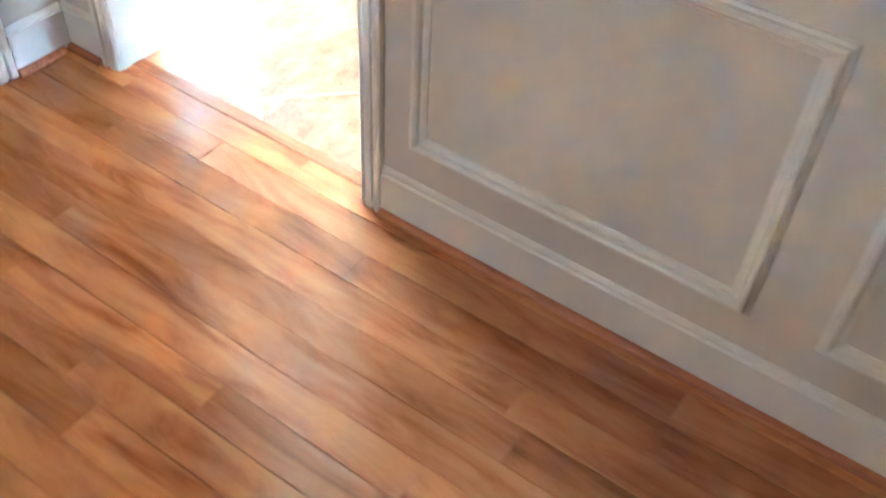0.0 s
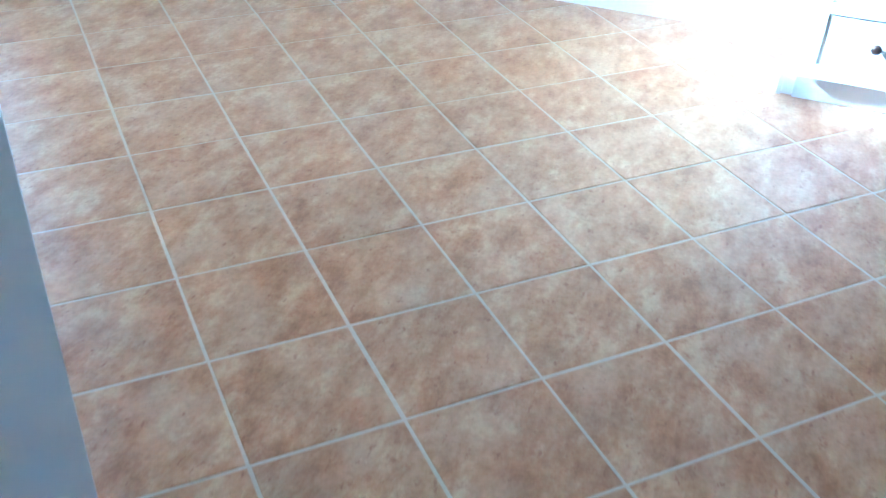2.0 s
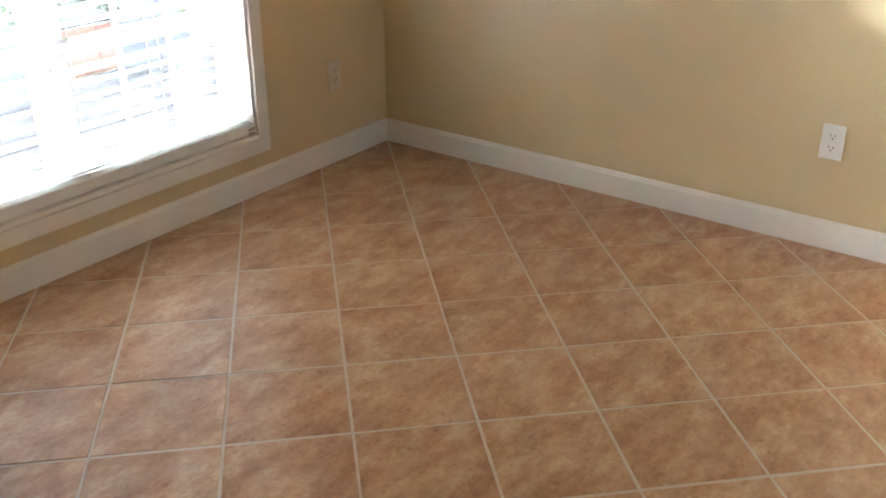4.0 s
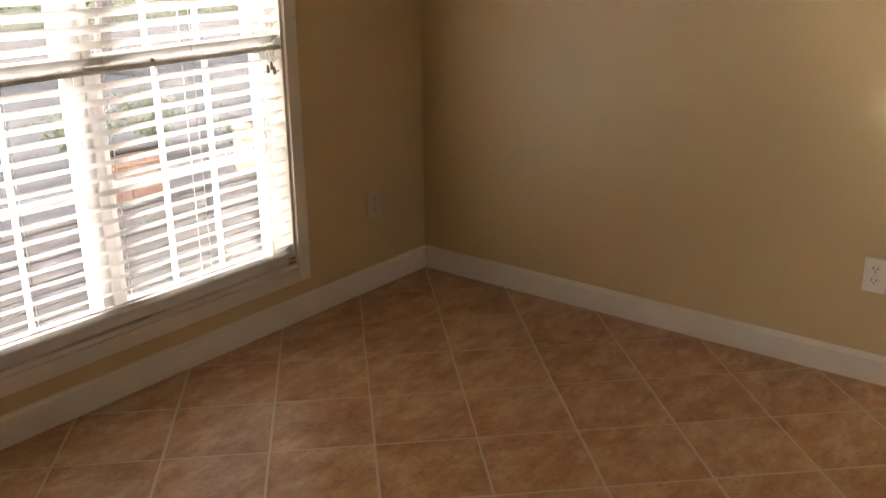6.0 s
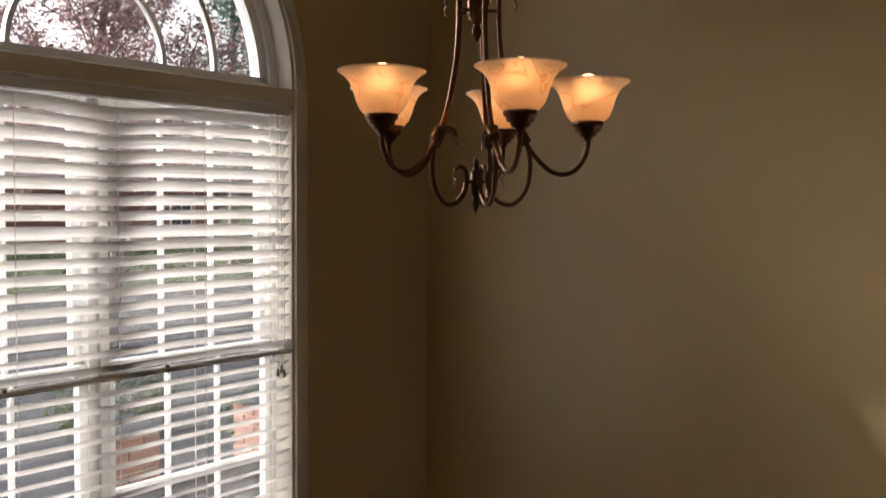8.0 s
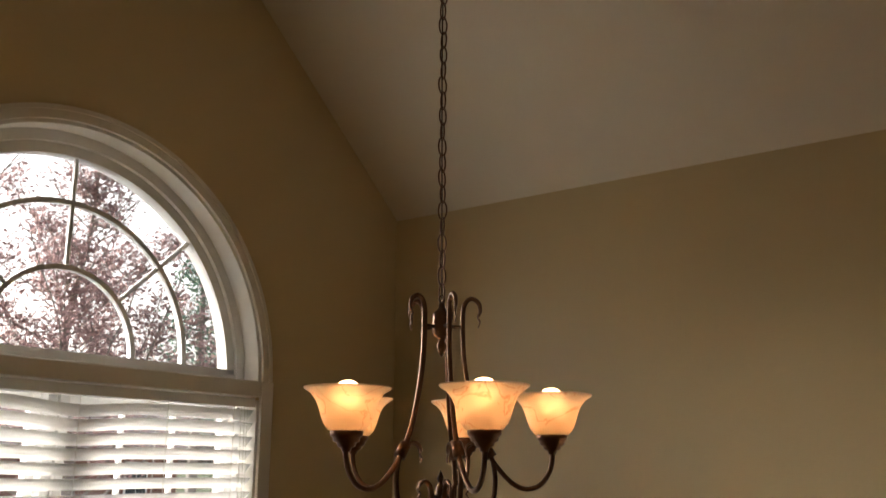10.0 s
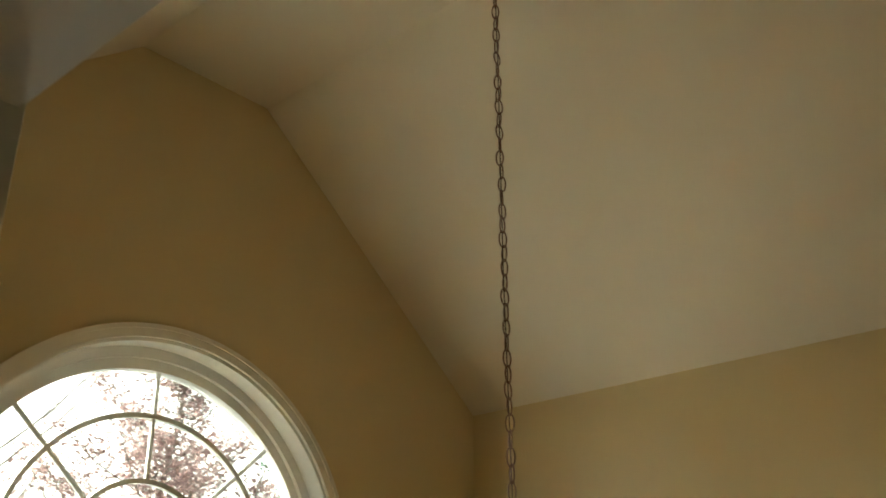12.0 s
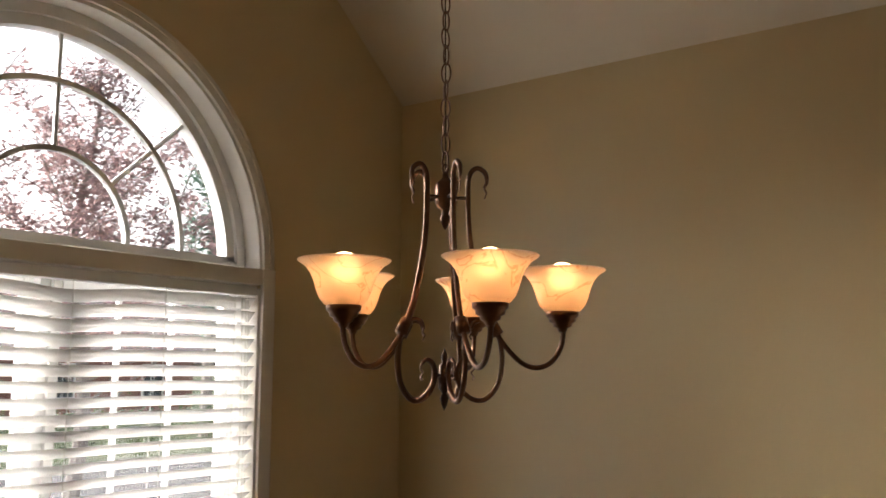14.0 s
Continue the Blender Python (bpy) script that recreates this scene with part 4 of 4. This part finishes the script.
def bare_tree(base, seed):
    rng = random.Random(seed)
    t = empty("bare_tree", base)
    tagged(t, "bare grey tree with long thin branches", "tree")
    trunk = smooth_path([Vector(p) for p in ((0, 0, 0), (0.1, 0, 1.5), (0.15, 0.05, 3.0), (0.35, 0, 4.4), (0.5, 0.1, 6.5), (0.9, 0, 8.4))], 4)
    part("trunk", tube(bmesh.new(), trunk, [0.11 * (1 - k / len(trunk)) + 0.012 for k in range(len(trunk))], 8), BARK, t)
    for k in range(11):
        p = trunk[7 + k] * 1.0
        a = rng.choice((-0.35, 0.1, 0.4, 2.9, 3.4)) + rng.uniform(-0.3, 0.3)
        d = Vector((math.cos(a), math.sin(a), rng.uniform(0.5, 1.1))).normalized()
        bm, pts = bmesh.new(), [p]
        for m in range(9):
            d = (d + Vector((rng.uniform(-1, 1) * 0.1, rng.uniform(-1, 1) * 0.1, 0.07))).normalized()
            pts.append(pts[-1] + d * 0.4)
        tube(bm, pts, [0.026 - 0.002 * m for m in range(10)], 5)
        for m in (2, 3, 4, 5, 6, 7):
            e = (d + Vector((rng.uniform(-1, 1), rng.uniform(-1, 1), rng.uniform(-0.2, 0.8))) * 0.8).normalized()
            q = pts[m]
            tube(bm, [q, q + e * 0.5 + Vector((0, 0, 0.04)), q + e * rng.uniform(0.9, 1.5) + Vector((0, 0, 0.2))], [0.011, 0.008, 0.005], 4)
        part("branch", bm, BARK, t)


bare_tree((1.7, 11.5, GZ), 5)



def shrub(x, y, seed):
    rng = random.Random(seed)
    t = empty("shrub", (x, y, GZ + 0.029))
    tagged(t, "low dark green shrub beside the drive", "shrub", group="garden shrubs")
    stems, crown = bmesh.new(), bmesh.new()
    for k in range(9):
        a = k * 2.4
        tip = Vector((0.2 * math.cos(a), 0.2 * math.sin(a), rng.uniform(0.25, 0.45)))
        tube(stems, [(0, 0, 0), tip * 0.5 + Vector((0, 0, 0.06)), tip], [0.009, 0.006, 0.003], 5)
        for w in (tip * 0.6, tip):
            leaves(crown, w, 0.085, 40, 0.024, rng)
    part("stem", stems, BARK, t)
    part("crown", crown, HEDGE, t)


for k, (x, y) in enumerate([(1.0, 4.4), (1.7, 4.5), (2.0, 3.5)]):
    shrub(x, y, 60 + k)



def pine(base, height, seed):
    rng = random.Random(seed)
    t = empty("pine_tree", base)
    tagged(t, "tall green pine in the distance", "tree", group="distant pines")
    part("trunk", tube(bmesh.new(), [(0, 0, 0), (0.05, 0, height * 0.5), (0, 0.05, height)], [0.2, 0.14, 0.03], 7), BARK, t)
    bm = bmesh.new()
    for k in range(60):
        h = height * (0.35 + 0.65 * rng.random())
        reach = (1 - (h / height)) * height * 0.24 + 0.35
        a = rng.uniform(0, 6.28)
        leaves(bm, (math.cos(a) * reach * rng.random(), math.sin(a) * reach * rng.random(), h), 0.33, 26, 0.2, rng, 0.25)
    part("crown", bm, PINE_LEAF, t)


for k, (x, y, h) in enumerate([(17, 22, 10.5), (20.5, 24, 9), (23, 25, 8.5), (27, 27, 9)]):
    pine((x, y, GZ), h, 30 + k)


def hedge():
    bm = bmesh.new()
    rng = random.Random(9)
    for k in range(160):
        leaves(bm, (-6 + 26 * k / 160, 17.2 + rng.uniform(-0.3, 0.3), GZ + 0.75), 0.32, 26, 0.09, rng)
    return tagged(part("hedge", bm, HEDGE), "clipped green hedge across the street", "hedge", kind="stuff")


hedge()


def house(x0, x1, y0, y1):
    h = empty("house", ((x0 + x1) / 2, y0, GZ))
    tagged(h, "brick neighbour house with a grey shingle roof", "house")
    w = (x1 - x0) / 2
    part("wall", boxes((-w, w, 0, y1 - y0, 0, 3.0)), BRICK, h)
    ring = [(-0.6, 2.95), ((y1 - y0) / 2, 6.0), (y1 - y0 + 0.6, 2.95)]
    part("roof", prism(bmesh.new(), ring, "x", -w - 0.5, w + 0.5), ROOF, h)
    for k in range(4):
        x = -w + (k + 0.5) * 2 * w / 4
        f = part("window", boxes((x - 0.6, x + 0.6, -0.06, 0.0, 0.9, 2.4)), VINYL, h)
        part("pane", boxes((x - 0.52, x - 0.02, -0.075, -0.061, 0.98, 2.32), (x + 0.02, x + 0.52, -0.075, -0.061, 0.98, 2.32)), PANE_DARK, f)


house(8, 26, 34, 44)
house(-18, -2, 38, 48)


# ---- floor pieces ----
def clip(poly, axis, value, keep_greater):
    out = []
    for k, p in enumerate(poly):
        q = poly[(k + 1) % len(poly)]
        a, b = p[axis] - value, q[axis] - value
        if not keep_greater:
            a, b = -a, -b
        if a >= 0:
            out.append(p)
        if (a >= 0) != (b >= 0):
            t = a / (a - b)
            out.append(tuple(p[i] + t * (q[i] - p[i]) for i in (0, 1)))
    return out


def slab(ring, top, depth, edge):
    """A piece with eased top edges."""
    bm = bmesh.new()
    n = len(ring)
    cx, cy = sum(p[0] for p in ring) / n, sum(p[1] for p in ring) / n
    k = [Vector((p[0] - cx, p[1] - cy)) for p in ring]
    inner = [v * max(0.2, 1 - edge / max(v.length, 1e-4) * 1.3) for v in k]
    levels = [[bm.verts.new((v.x, v.y, z)) for v in vs] for vs, z in ((k, -depth), (k, top - edge * 0.6), (inner, top))]
    for a, b in zip(levels, levels[1:]):
        for i in range(n):
            bm.faces.new((a[i], a[(i + 1) % n], b[(i + 1) % n], b[i]))
    bm.faces.new(levels[-1])
    return bm, (cx, cy)


S, GAP = 0.305, 0.0078
whole = None
rng = random.Random(7)
for i in range(-16, 17):
    for j in range(0, 32):
        ring = []
        for a, b in ((GAP / 2, GAP / 2), (GAP / 2, S - GAP / 2), (S - GAP / 2, S - GAP / 2), (S - GAP / 2, GAP / 2)):
            u, v = i * S + a, j * S + b
            ring.append(((u - v) / 2 ** 0.5, -(u + v) / 2 ** 0.5))
        full = ring
        for axis, value, greater in ((0, -3.085, True), (0, -0.001, False), (1, SOUTH, True), (1, -0.001, False)):
            if len(ring) >= 3:
                ring = clip(ring, axis, value, greater)
        if len(ring) < 3:
            continue
        area = abs(sum(p[0] * q[1] - p[1] * q[0] for p, q in zip(ring, ring[1:] + ring[:1]))) / 2
        if area < 0.0006 or min(p[0] for p in ring) > PX + 0.08 and max(p[1] for p in ring) < RET - 0.02:
            continue
        if ring == full and whole:
            cx, cy = sum(p[0] for p in ring) / 4, sum(p[1] for p in ring) / 4
            ob = new("tile", whole)
            ob.parent = tiled_floor
        else:
            bm, (cx, cy) = slab(ring, 0.0, 0.006, 0.0016)
            ob = part("tile", bm, TILE, tiled_floor)
            if ring == full:
                whole = ob.data
        ob.location = (cx + rng.uniform(-0.0008, 0.0008), cy + rng.uniform(-0.0008, 0.0008), rng.uniform(-0.0005, 0.0003))
        ob.rotation_euler = (radians(rng.uniform(-0.07, 0.07)), radians(rng.uniform(-0.07, 0.07)), radians(rng.uniform(-0.25, 0.25)))

# oak strips run along the hall
W = 0.0845
shared = {}
for k in range(34):
    x = -3.1125 - (k + 0.5) * W
    if x - W / 2 < HX:
        break
    y = HN - rng.uniform(0.02, 0.7)
    start = HN
    while start > SOUTH + 0.01:
        end = max(SOUTH, y)
        length = round((start - end) / 0.05) * 0.05
        length = max(length, 0.05)
        if length not in shared:
            bm, _ = slab([(-W / 2 + 0.0006, -length / 2), (W / 2 - 0.0006, -length / 2), (W / 2 - 0.0006, length / 2 - 0.0008), (-W / 2 + 0.0006, length / 2 - 0.0008)], 0.0, 0.01, 0.0009)
            shared[length] = bm
            ob = part("plank", bm, PLANK, wood_floor)
            shared[length] = ob.data
        else:
            ob = new("plank", shared[length])
            ob.parent = wood_floor
        ob.location = (x, start - length / 2, 0)
        start -= length
        y = start - rng.choice((0.55, 0.75, 0.95, 1.2, 1.5))
